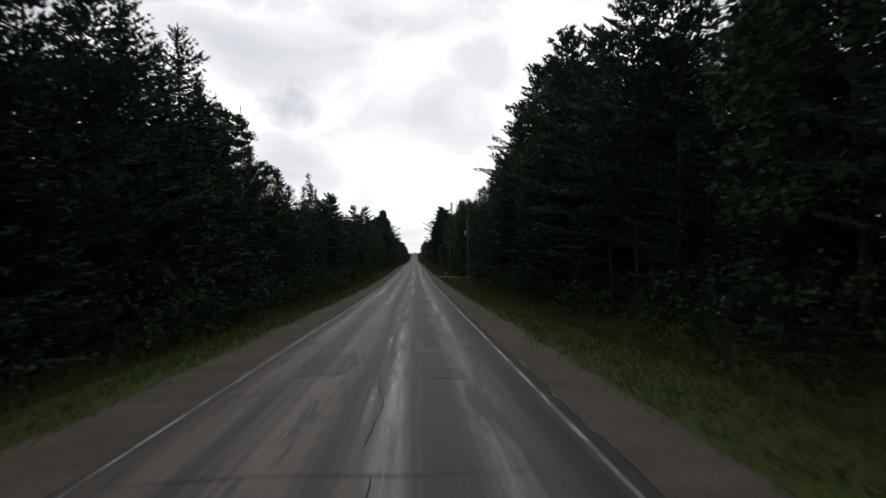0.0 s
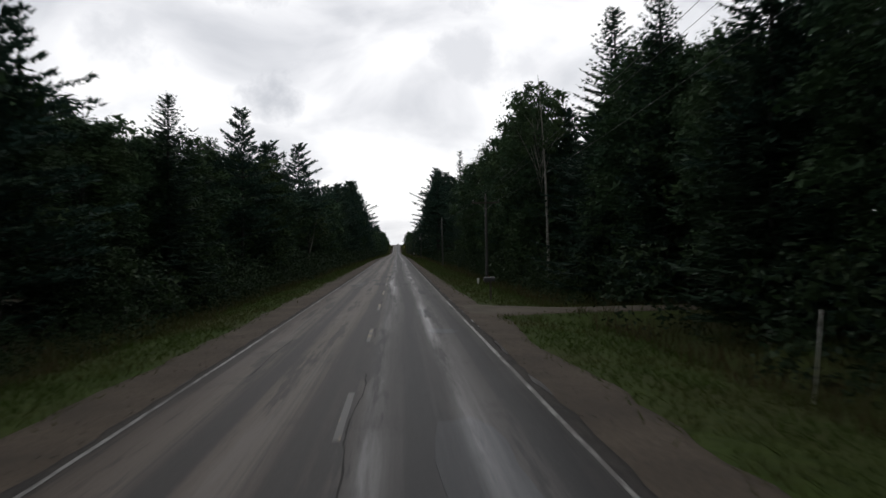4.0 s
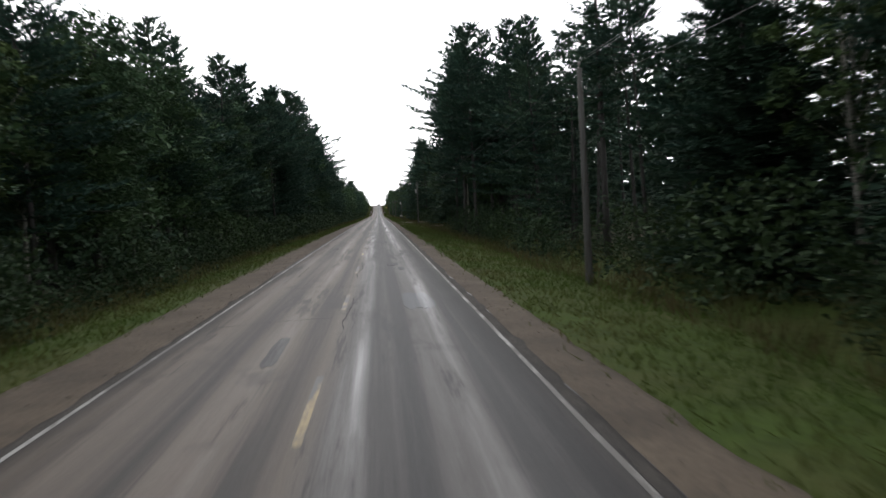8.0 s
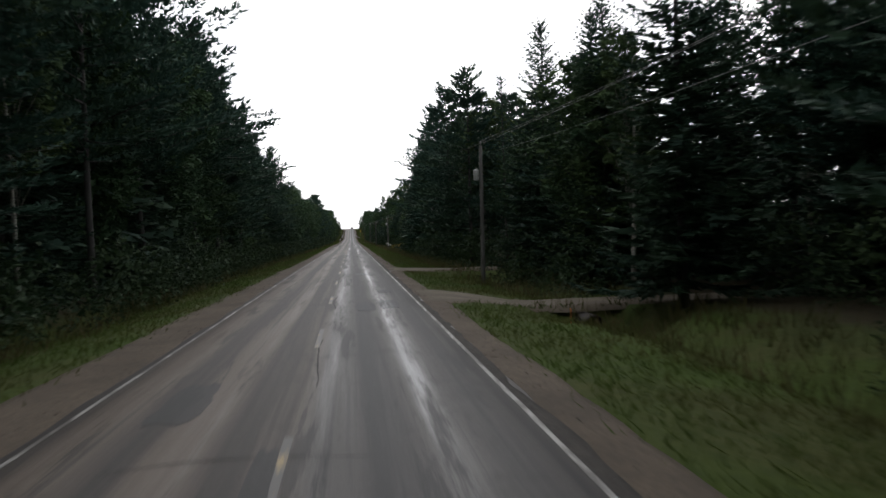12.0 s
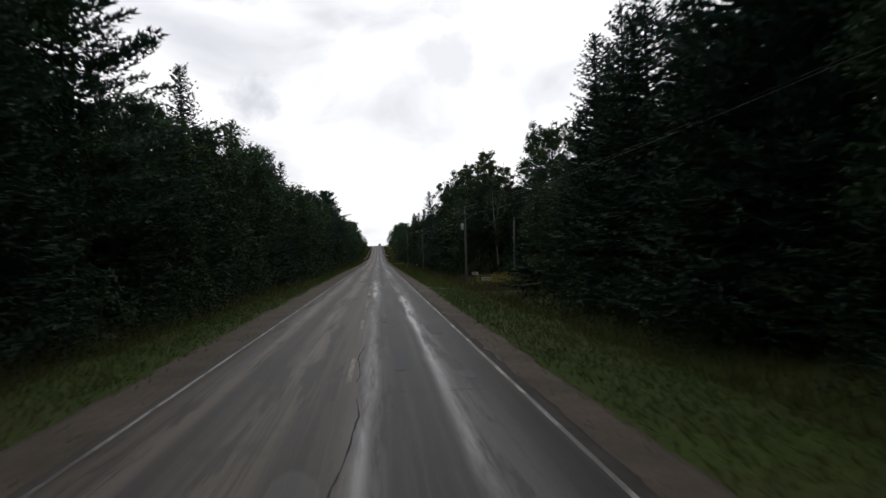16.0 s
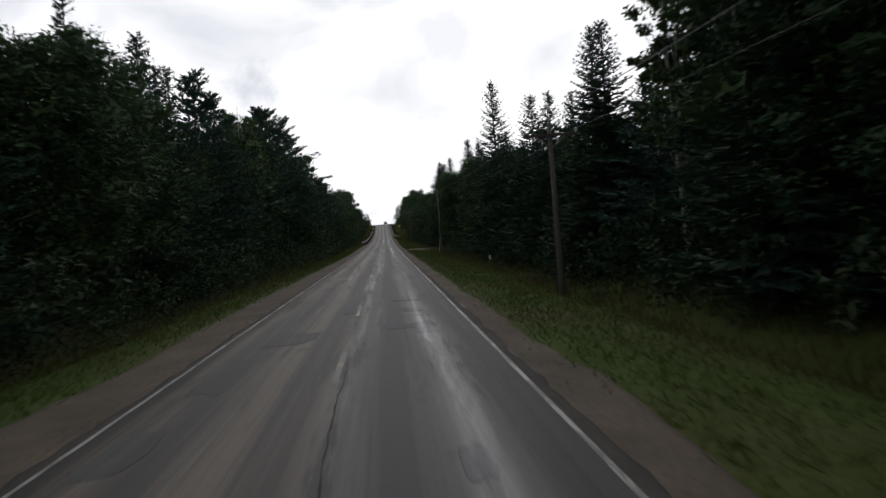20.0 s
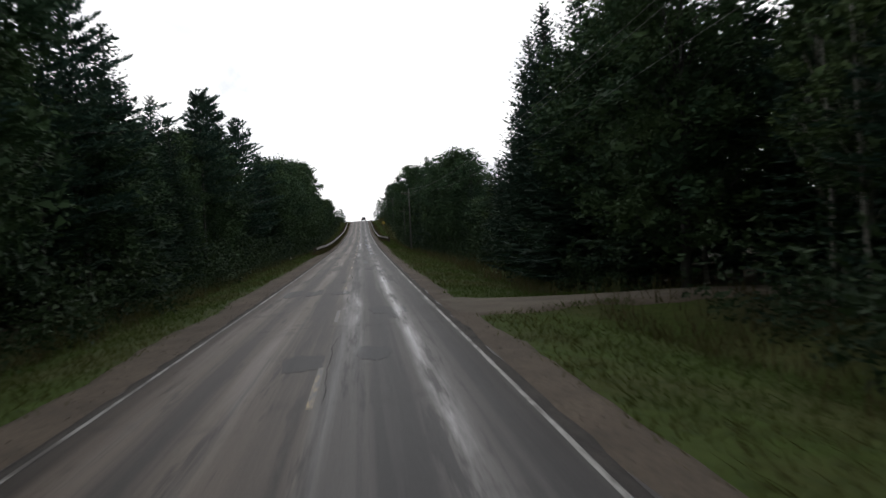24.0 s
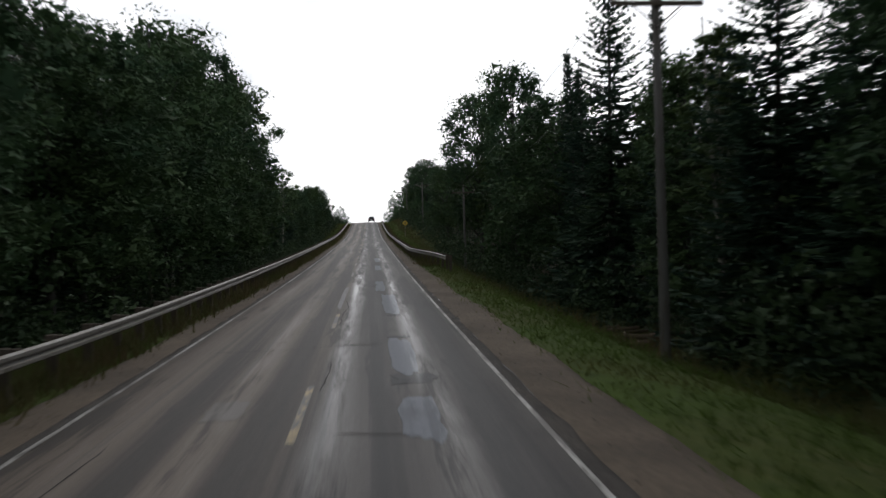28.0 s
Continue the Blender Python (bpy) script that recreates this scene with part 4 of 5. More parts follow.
for side in (-1, 1):
    s = -60.0
    while s < 1080:
        s += far_rng.uniform(2.2, 4.2)
        x = side * far_rng.uniform(30, 46)
        cap = canopy(side, LEFT if side < 0 else RIGHT, s)
        far.append((x, s, ground_z(x, s) - 0.3, (0.8 if is_open(side, s) else 1.0) * cap / 14.0 * far_rng.uniform(0.6, 0.88), far_rng.uniform(0, 6.28)))
me = tri_mesh("deep_woods", put(deep, far))
me.materials.append(M_SPRUCE)
tagged(new("deep_woods", me), "dark depth of the woods behind the nearer trees", "woods", kind="stuff")
young = []
for side in (-1, 1):
    s = -40.0
    while s < 1060:
        s += far_rng.uniform(2.6, 5.2)
        x = side * ((13.0 if side < 0 else clear_right(s) - 0.2) + far_rng.uniform(0, 3.2))
        young.append((x, s, ground_z(x, s) - 0.1, far_rng.uniform(0.30, 0.56), far_rng.uniform(0, 6.28)))
me = tri_mesh("young_conifers", put(spruce_crown(14.0, 3.0, 205, gap=0.95, around=6, step=0.55), young))
me.materials.append(M_SPRUCE)
tagged(new("young_conifers", me), "young conifers crowding the foot of the woods", "woods", kind="stuff")
for i, (name, label, shape) in enumerate((("conifer_woods", "dense dark conifer woods behind the roadside trees", far_spruce[0]), ("conifer_woods", "dense dark conifer woods behind the roadside trees", far_spruce[1]),
                                          ("leafy_woods", "dense leafy woods behind the roadside trees", far_broad[0]), ("leafy_woods", "dense leafy woods behind the roadside trees", far_broad[1]))):
    arr = put(shape, spots[i])
    me = tri_mesh(name, arr)
    me.materials.append(M_SPRUCE if i < 2 else M_LEAF)
    tagged(new(name, me), label, "woods", kind="stuff")

# ---- undergrowth and grass ----
brush_rng = random.Random(33)
brush = [broad_crown(2.6, 1.5, 300 + i, low=0.05, clusters=15, leaves=24, size=0.11, core=0)[0] for i in range(3)]
for i, shape in enumerate(brush):
    spots_b = []
    for side in (-1, 1):
        s = -40.0 + i
        while s < 1090:
            s += brush_rng.uniform(2.2, 4.4)
            inner = 10.6 if side < 0 else min(clear_right(s), 22) - 1.8
            x = side * (inner + brush_rng.uniform(-0.9, 3.2))
            if side > 0 and (drive_lift(x, s) > 0.2 or in_hollow(x, s)):
                continue
            spots_b.append((x, s, ground_z(x, s) - 0.1, brush_rng.uniform(0.45, 1.5), brush_rng.uniform(0, 6.28)))
    me = tri_mesh("undergrowth", put(shape, spots_b))
    me.materials.append(M_SHRUB)
    tagged(new("undergrowth", me), "tangled leafy undergrowth at the foot of the woods", "undergrowth", kind="stuff")

M_GRASS = foliage("verge_grass", (0.053, 0.086, 0.017), (0.053, 0.086, 0.017), (0.074, 0.078, 0.024), 0.18, 0.22, 0.4)
M_WEEDS = foliage("tall_weeds", (0.060, 0.068, 0.022), (0.060, 0.068, 0.022), (0.090, 0.068, 0.034), 0.45, 0.35, 0.35)
grass_rng = np.random.default_rng(44)


def blades(count, x0, x1, tall, width, lean, blades_each, stretch=(-20, 1060)):
    """Grass blades in tufts on the verge between x0 and x1."""
    x = grass_rng.uniform(x0, x1, count)
    s = grass_rng.uniform(*stretch, count)
    keep = [i for i in range(count) if abs(x[i] - CENTRE) > shoulder_out(x[i] - CENTRE, s[i]) + 0.12 * noise.noise((x[i] * 0.2, s[i] * 0.8, 5.0)) and (x[i] < 0 or not (on_drive(x[i], s[i]) or in_hollow(x[i], s[i])))]
    x, s = x[keep], s[keep]
    z = np.array([ground_z(a, b) for a, b in zip(x, s)])
    n = len(x) * blades_each
    base = np.repeat(np.c_[x, s, z - 0.02], blades_each, 0) + grass_rng.normal(size=(n, 3)) * np.array((0.24, 0.24, 0))
    way = grass_rng.normal(size=(n, 3)) * lean
    way[:, 2] = 1
    long = tall * grass_rng.uniform(0.5, 1.3, n)
    turn = grass_rng.uniform(0, math.tau, n)
    side = np.c_[np.cos(turn), np.sin(turn), np.zeros(n)] * (width * grass_rng.uniform(0.6, 1.3, n))[:, None]
    return np.stack([base - side, base + side, base + way * long[:, None]], 1)


for name, mat, label, lots in (("verge_grass", M_GRASS, "short green grass on the road verge", ((62000, -9.8, -5.2, 0.19, 0.022, 0.8, 3), (82000, 3.4, 8.9, 0.19, 0.022, 0.8, 3))),
                               ("tall_weeds", M_WEEDS, "tall grass and weeds along the ditch", ((11000, -13, -8.6, 0.62, 0.022, 0.35, 5), (13000, 7.2, 13.5, 0.70, 0.022, 0.35, 5), (5000, -6.4, -5.0, 0.55, 0.022, 0.4, 5, (782, 1010)), (2200, 3.75, 4.9, 0.45, 0.022, 0.4, 5, (842, 1010))))):
    me = tri_mesh(name, np.concatenate([blades(*lot) for lot in lots]))
    me.materials.append(mat)
    tagged(new(name, me), label, "grass", kind="stuff")

# a patch of goldenrod beside the driveway
M_GOLD = foliage("goldenrod_flowers", (0.21, 0.17, 0.03), (0.22, 0.17, 0.03), (0.15, 0.14, 0.04), 1.0)
n = 200
gx, gs = grass_rng.uniform(9.1, 11.6, n), grass_rng.uniform(518.5, 530, n)
gz = np.array([ground_z(a, b) for a, b in zip(gx, gs)])
heads = np.repeat(np.c_[gx, gs, gz + grass_rng.uniform(0.8, 1.4, n)], 7, 0) + grass_rng.normal(size=(7 * n, 3)) * np.array((0.10, 0.10, 0.09))
me = tri_mesh("goldenrod", leaf_sprays(heads, 0.075, grass_rng))
me.materials.append(M_GOLD)
tagged(new("goldenrod", me), "yellow goldenrod blooming in the weeds by the driveway", "flowers", kind="stuff")
stems = np.c_[gx, gs, gz]
me = tri_mesh("goldenrod_stems", np.stack([stems - (0.02, 0, 0), stems + (0.02, 0, 0), stems + np.c_[np.zeros((n, 2)), np.full(n, 1.25)]], 1))
me.materials.append(M_WEEDS)
tagged(new("goldenrod_stems", me), "green stems of the goldenrod patch", "flowers", kind="stuff")

# ---- road damage: patches, cracks, crumbled edges ----
wear_rng = random.Random(9)


def blot(name, x, s, wide, long, mat, lift, ragged=0.30, n=22):
    """A patch with an irregular outline, draped on the road."""
    ring = []
    seed = wear_rng.uniform(0, 99)
    for k in range(n):
        a = math.tau * k / n
        c, q = math.cos(a), math.sin(a)
        r = 1 / max(abs(c), abs(q)) ** 0.75 * (1 + ragged * noise.noise((c * 2.6, q * 2.6, seed)))
        ring.append((x + 0.5 * wide * r * c, s + 0.5 * long * r * q))
    bm = bmesh.new()
    top = [bm.verts.new((a, b, crown(a, b) + lift)) for a, b in ring]
    low = [bm.verts.new((a + 0.01 * (a > x) - 0.005, b, crown(a, b) - 0.01)) for a, b in ring]
    hub = bm.verts.new((x, s, crown(x, s) + lift))
    for k in range(n):
        bm.faces.new((hub, top[k], top[(k + 1) % n]))
        bm.faces.new((top[k], low[k], low[(k + 1) % n], top[(k + 1) % n]))
    return part(name, bm, mat, road, flat=True)


def crack(points, width):
    """A thin dark crack through points on the road."""
    rows = []
    for i, (x, s) in enumerate(points):
        a, b = points[max(i - 1, 0)], points[min(i + 1, len(points) - 1)]
        d = Vector((b[0] - a[0], b[1] - a[1])).normalized()
        w = width * (0.35 + 0.65 * wear_rng.random()) * (0.3 if i in (0, len(points) - 1) else 1)
        rows.append([(x - d.y * w, s + d.x * w, crown(x, s) + 0.005), (x + d.y * w, s - d.x * w, crown(x, s) + 0.005)])
    return sheet("crack", rows, M_TAR, road)


# worn patches, painted wet glints and dark repairs in the lane: across, along, width, length
for x, s, wide, long in ((0.62, 823, 0.42, 6.5), (0.85, 814, 0.5, 8.0), (0.82, 801.5, 0.5, 5.0), (0.85, 795.5, 0.55, 2.8), (0.95, 786, 0.5, 5.5), (1.0, 771.5, 0.55, 3.6), (0.7, 840, 0.4, 6), (0.75, 852, 0.4, 7), (-0.87, 817, 0.16, 9), (1.0, 121, 1.0, 7),
                         (0.4, 26, 0.8, 4), (0.9, 62, 0.7, 5), (1.1, 247, 0.8, 4), (0.9, 560, 0.8, 4), (-1.0, 790, 0.3, 3), (-2.1, 520, 0.6, 3)):
    # past 765 m the patches are wet glints put in as colour
    blot("worn_patch", x, s, wide, long, M_PALEPATCH if s > 765 else M_WORN, 0.005)
for x, s, wide, long in ((0.75, 19.5, 0.75, 1.9), (0.5, 27, 0.5, 3.2), (0.55, 33, 0.4, 2.2), (0.6, 42, 0.5, 2.4), (-2.2, 22, 1.3, 5), (0.8, 101, 0.7, 5.5), (0.6, 94, 0.5, 4), (0.3, 57, 0.6, 2.4), (0.9, 72, 0.6, 1.4), (0.7, 262, 0.5, 1.6), (0.9, 340, 0.5, 1.4), (0.5, 583, 0.9, 1.2), (1.0, 588, 0.7, 1.4),
                         (0.9, 592, 1.1, 0.5), (0.2, 690, 0.7, 2), (0.8, 700, 1.2, 2.4), (0.35, 733, 0.5, 3), (-2.4, 582, 1.4, 2.4), (-3.3, 571, 0.7, 2.2), (-0.9, 330, 0.4, 5), (-1.0, 344, 0.3, 4), (0.95, 798.6, 0.7, 0.5), (1.05, 769.3, 0.75, 0.6), (0.8, 774.4, 0.55, 0.5), (0.85, 804.3, 0.5, 0.4), (0.85, 809.6, 0.5, 0.5)):
    blot("dark_patch", x, s, wide, long, M_PATCH, 0.006)
for k in range(110):
    s = wear_rng.uniform(4, 1000)
    blot("dark_patch" if k % 3 else "worn_patch", wear_rng.choice((-2.9, -2.0, -1.0, 0.2, 0.9, 1.5)) + wear_rng.uniform(-0.3, 0.3), s, wear_rng.uniform(0.25, 0.9), wear_rng.uniform(0.8, 4.5), M_PATCH if k % 3 else M_WORN, 0.004 + 0.0005 * (k % 5))
# transverse joints
for k in range(64):
    s = (446.0, 733.5, 20.0, 48.0)[k] if k < 4 else wear_rng.uniform(5, 1010)
    a, b = (-0.2, 1.1) if k == 0 else sorted((wear_rng.uniform(-3.9, -0.2), wear_rng.uniform(-1.0, 2.3)))
    n = max(3, int((b - a) / 0.25))
    crack([(a + (b - a) * i / n, s + 0.06 * noise.noise((i * 0.6, s, 0.0)) + 0.12 * math.sin(i * 0.4 + k)) for i in range(n + 1)], 0.03)
# long cracks along the joint between the lanes and beside the edge line
for x, lots in ((CENTRE + 0.16, 60), (CENTRE + 3.28, 40), (CENTRE - 2.3, 22)):
    for k in range(lots):
        s = -10 + 1010 * (k + wear_rng.random()) / lots
        long = wear_rng.uniform(2.5, 10)
        n = int(long / 0.35)
        crack([(x + 0.22 * noise.noise((s + i * 0.09, x, 3.0)) + 0.035 * noise.noise((s + i * 0.7, x, 7.0)), s + long * i / n) for i in range(n + 1)], 0.017)

# a darker, broken strip of old asphalt outside the right edge line, less of it on the left
for side, s0, s1 in ((1, -40, 1050), (-1, 40, 260), (-1, 560, 1050)):
    rows = []
    n = int((s1 - s0) / 0.8)
    for i in range(n):
        s = s0 + (s1 - s0) * i / n
        d0 = 3.285 + 0.03 * noise.noise((s * 0.9, side * 4.0, 11.0))
        d1 = 3.50 + 0.10 * noise.noise((s * 0.23, side * 6.0, 12.0)) + 0.13 * noise.noise((s * 0.9, side * 6.0, 13.0))
        rows.append([(CENTRE + side * d, s, crown(CENTRE + side * d, s) + z) for d, z in ((d0, 0.004), (0.5 * (d0 + d1), 0.007), (d1, 0.0), (d1 + 0.03, -0.12))])
    sheet("edge_strip", rows, M_EDGE, road)

# crumbs of asphalt and stones along both edges
crumb_rng = np.random.default_rng(3)
pts = []
for side in (-1, 1):
    n = 3600
    s = crumb_rng.uniform(0, 1000, n)
    d = HALF_PAVED + np.abs(crumb_rng.normal(0, 0.45, n)) + 0.02
    for a, b in zip(s, d):
        if side > 0 or noise.noise((a * 0.05, 2.0, 2.0)) > -0.1:
            pts.append((CENTRE + side * b, a, shoulder_z(b, a) + 0.008))
base = np.array(((0, 0, 1.0), (0, 0, -0.6), (1.2, 0, 0), (-0.4, 1.0, 0.1), (-0.6, -0.9, 0)))
faces = ((0, 2, 3), (0, 3, 4), (0, 4, 2), (1, 3, 2), (1, 4, 3), (1, 2, 4))
tri = base[np.array(faces)]
stones = put(tri, [(x, s, z, crumb_rng.uniform(0.006, 0.020), crumb_rng.uniform(0, 6.28)) for x, s, z in pts])
me = tri_mesh("asphalt_crumbs", stones)
me.materials.append(M_EDGE)
tagged(new("asphalt_crumbs", me), "dark asphalt crumbs and stones along the road edge", "gravel", kind="stuff")

# an unseen culvert, added in dark steel to deepen the shade in the ditch's hollow
M_RUST = two_tone("rusty_corrugated_steel", (0.05, 0.042, 0.036), (0.032, 0.028, 0.026), 2.0, 20, 0.8, third=(0.02, 0.018, 0.016), metal=0.3)
pipe = thing("culvert", "dark corrugated steel culvert pipe, added to darken the hollow under the driveway", "culvert", pose(9.3, 367.6, road_z(368) - 1.35))
bm = bmesh.new()
rings = []
for r0 in (0.45, 0.42):
    for i in range(30):
        r = r0 + 0.012 * (i % 2)
        rings.append([bm.verts.new((r * math.cos(q), 0.22 * (i if r0 > 0.43 else 29 - i), r * math.sin(q))) for q in (math.tau * k / 20 for k in range(20))])
for a, b in zip(rings, rings[1:] + rings[:1]):
    for k in range(20):
        bm.faces.new((a[k], a[(k + 1) % 20], b[(k + 1) % 20], b[k]))
part("barrel", bm, M_RUST, pipe)

# ---- guard rails ----
M_STEEL = two_tone("galvanised_steel", (0.25, 0.25, 0.245), (0.16, 0.155, 0.145), 1.2, 14, 0.55, 0.1, 0.003, third=(0.15, 0.125, 0.10), metal=0.5)
M_POST = two_tone("weathered_timber", (0.095, 0.080, 0.065), (0.065, 0.055, 0.045), 1.5, 20, 0.9, 0.5, 0.006, third=(0.05, 0.042, 0.035), stretch=(1, 1, 0.2))
WBEAM = ((-0.02, -0.14), (0.06, -0.11), (0.06, -0.05), (-0.015, -0.012), (-0.015, 0.012), (0.06, 0.05), (0.06, 0.11), (-0.02, 0.14))


def beam_mesh(long):
    """A corrugated steel rail along y, its bulge to +x, with some thickness."""
    bm = bmesh.new()
    rings = [[bm.verts.new((a - t, y, b)) for a, b in WBEAM] for t in (0.0, 0.006) for y in (0.0, long)]
    for i in range(len(WBEAM) - 1):
        bm.faces.new((rings[0][i], rings[1][i], rings[1][i + 1], rings[0][i + 1]))
        bm.faces.new((rings[2][i], rings[2][i + 1], rings[3][i + 1], rings[3][i]))
    for i in (0, len(WBEAM) - 1):
        bm.faces.new((rings[0][i], rings[2][i], rings[3][i], rings[1][i]))
    me = bpy.data.meshes.new("rail_panel")
    bm.to_mesh(me)
    bm.free()
    me.materials.append(M_STEEL)
    return me


PANEL = beam_mesh(3.84)
bm = bmesh.new()
box(bm, -0.09, 0.09, -0.075, 0.075, -1.0, 0.80, 0.012)
post_ob = part("rail_post", bm, M_POST, flat=True)
POST = post_ob.data
bpy.data.objects.remove(post_ob)
bm = bmesh.new()
box(bm, -0.09, 0.09, -0.05, 0.05, -0.17, 0.17, 0.01)
block_ob = part("rail_block", bm, M_POST, flat=True)
BLOCK = block_ob.data
bpy.data.objects.remove(block_ob)


def guard_rail(side, s0, s1, near, flare):
    """A W-beam rail on timber posts; its first end flares away from the road."""
    top = thing("guard_rail", "weathered galvanised steel guard rail on timber posts", "guard rail", pose(CENTRE + side * near, s0, road_z(s0)))
    inv = top.matrix_basis.inverted()

    def line(s):
        u = near + flare * (1 - smooth(0, 22, s - s0)) ** 1.3
        return Vector((CENTRE + side * u, s, road_z(s) - 0.10 + 0.70 - 0.06 * (1 - smooth(0, 10, s - s0))))

    s = s0
    while s < s1:
        a, b = line(s), line(s + 3.81)
        way = (b - a).normalized()
        x_axis = Vector((0, 0, 1)).cross(way).normalized() * -1
        turn = Matrix((x_axis, way, x_axis.cross(way))).transposed().to_4x4()
        if side > 0:
            turn = turn @ Matrix.Diagonal((-1, 1, 1, 1))
        ob = new("rail_panel", PANEL)
        ob.parent, ob.matrix_basis = top, inv @ Matrix.Translation(a) @ turn
        for k in (0.15, 2.05):
            p = line(s + k)
            post = new("rail_post", POST)
            post.parent, post.matrix_basis = top, inv @ Matrix.Translation((p.x + side * 0.30, p.y, p.z - 0.62))
            block = new("rail_block", BLOCK)
            block.parent, block.matrix_basis = top, inv @ Matrix.Translation((p.x + side * 0.11, p.y, p.z))
        s += 3.81
    return top


guard_rail(-1, 785, 1010, 4.6, 0.7)
guard_rail(1, 838, 1010, 4.4, 1.5)

# ---- a dead conifer over the young growth ----
dead_s, dead_x, dead_high = 749.3, 12.0, 8.0
snag = thing("dead_tree", "bare grey dead conifer with short broken branches", "dead tree", pose(dead_x, dead_s, ground_z(dead_x, dead_s), 0, 1.2, 0))
bm = bmesh.new()
tube(bm, [(0, 0, -0.4), (0.02, 0, 2.5), (0.05, 0.02, 5.5), (0.02, 0.0, dead_high)], [0.09, 0.075, 0.045, 0.012], 8)
part("trunk", bm, M_BARK, snag)
for k in range(26):
    z = 2.5 + 5.2 * k / 26
    turn = k * 2.4
    long = (0.55 + 0.75 * wear_rng.random()) * (1.15 - z / dead_high)
    bm = bmesh.new()
    tube(bm, [(0.03, 0, z), (0.6 * long * math.cos(turn), 0.6 * long * math.sin(turn), z - 0.02), (long * math.cos(turn), long * math.sin(turn), z + 0.16 * long)], [0.022, 0.014, 0.005], 4)
    part("branch", bm, M_BARK, snag)

# ---- utility poles and wires ----
M_WOODPOLE = two_tone("grey_pole_timber", (0.096, 0.098, 0.095), (0.070, 0.071, 0.069), 0.9, 14, 0.9, 0.5, 0.008, third=(0.06, 0.052, 0.045), stretch=(1, 1, 0.08))
M_CAN = two_tone("grey_painted_steel", (0.50, 0.52, 0.52), (0.40, 0.41, 0.41), 2, 18, 0.5, third=(0.28, 0.27, 0.25))
M_GLASSY = two_tone("porcelain_insulator", (0.30, 0.28, 0.26), (0.22, 0.20, 0.19), 9, 40, 0.3)
M_WIRE = two_tone("weathered_wire", (0.05, 0.05, 0.05), (0.07, 0.07, 0.07), 5, 60, 0.6)


def utility_pole(x, s, high, arm=True, can=False, lean=0.0):
    label = "weathered grey wooden utility pole" + (" with crossarm and transformer" if arm and can else " with a wooden crossarm" if arm else " with a grey transformer can" if can else "")
    top = thing("utility_pole", label, "utility pole", pose(x, s, ground_z(x, s), 0, lean, 0), "utility poles along the road")
    bm = bmesh.new()
    tube(bm, [(0, 0, -0.6), (0, 0, 0.4), (0, 0, high * 0.5), (0, 0, high)], [0.145, 0.14, 0.118, 0.092], 12)
    part("shaft", bm, M_WOODPOLE, top)
    pins = ((0.0, high + 0.02),)
    if arm:
        bm = bmesh.new()
        box(bm, -1.2, 1.2, -0.16, -0.06, high - 0.62, high - 0.50, 0.012)
        part("crossarm", bm, M_POST, top, flat=True)
        for sgn in (-1, 1):
            bm = bmesh.new()
            tube(bm, [(0, -0.11, high - 1.15), (sgn * 0.65, -0.11, high - 0.6)], [0.018, 0.018], 5)
            part("brace", bm, M_STEEL, top)
        pins += ((-1.1, high - 0.50), (1.1, high - 0.50))
    for px, pz in pins:
        bm = bmesh.new()
        tube(bm, [(px, -0.11 if px else 0, pz), (px, -0.11 if px else 0, pz + 0.10), (px, -0.11 if px else 0, pz + 0.11), (px, -0.11 if px else 0, pz + 0.20)], [0.02, 0.02, 0.055, 0.04], 8)
        part("insulator", bm, M_GLASSY, top)
    if can:
        bm = bmesh.new()
        tube(bm, [(-0.29, 0, high - 2.05), (-0.29, 0, high - 2.02), (-0.29, 0, high - 1.5), (-0.29, 0, high - 1.46), (-0.29, 0, high - 1.42)], [0.13, 0.16, 0.16, 0.17, 0.08], 14)
        can_ob = part("transformer", bm, M_CAN, top, "pale grey transformer can")
        bm = bmesh.new()
        tube(bm, [(-0.28, 0, high - 1.44), (-0.28, 0, high - 1.26)], [0.03, 0.018], 8)
        part("bushing", bm, M_GLASSY, can_ob)
    return top


POLE_X = 7.7
POLES = ((120, 9.0, 0, 1), (184, 7.6, 1, 0), (254, 7.8, 0, 0), (385, 8.2, 0, 1), (457, 7.8, 1, 0), (532, 7.8, 1, 1),
         (596, 7.5, 1, 0), (674, 8.6, 0, 0), (805, 9.7, 1, 0), (872, 9.2, 1, 0), (940, 9.4, 1, 0), (1004, 9.4, 1, 0), (1060, 9.4, 1, 0), (1120, 9.4, 1, 0))
pole_tops = []
for s, high, arm, can in POLES:
    x = 11.8 if s == 457 else 8.6 if s == 532 else POLE_X if s < 860 else 10.2
    utility_pole(x, s, high, bool(arm), bool(can), wear_rng.uniform(-0.8, 0.8))
    pole_tops.append((x, s, ground_z(x, s) + high))
utility_pole(14.1, 535.8, 6.4, False, False, 0.5)
drop = thing("service_wire", "thin dark service wire from pole to pole", "power line", Matrix())
bm = bmesh.new()
xa, sa, za = next(p for p in pole_tops if p[1] == 532)
zb = ground_z(14.1, 535.8) + 6.3
tube(bm, [(xa + (14.1 - xa) * u, sa + (535.8 - sa) * u, za - 0.9 + (zb - za + 0.9) * u - 0.9 * u * (1 - u)) for u in (i / 8 for i in range(9))], [0.009] * 9, 4)
part("span", bm, M_WIRE, drop)
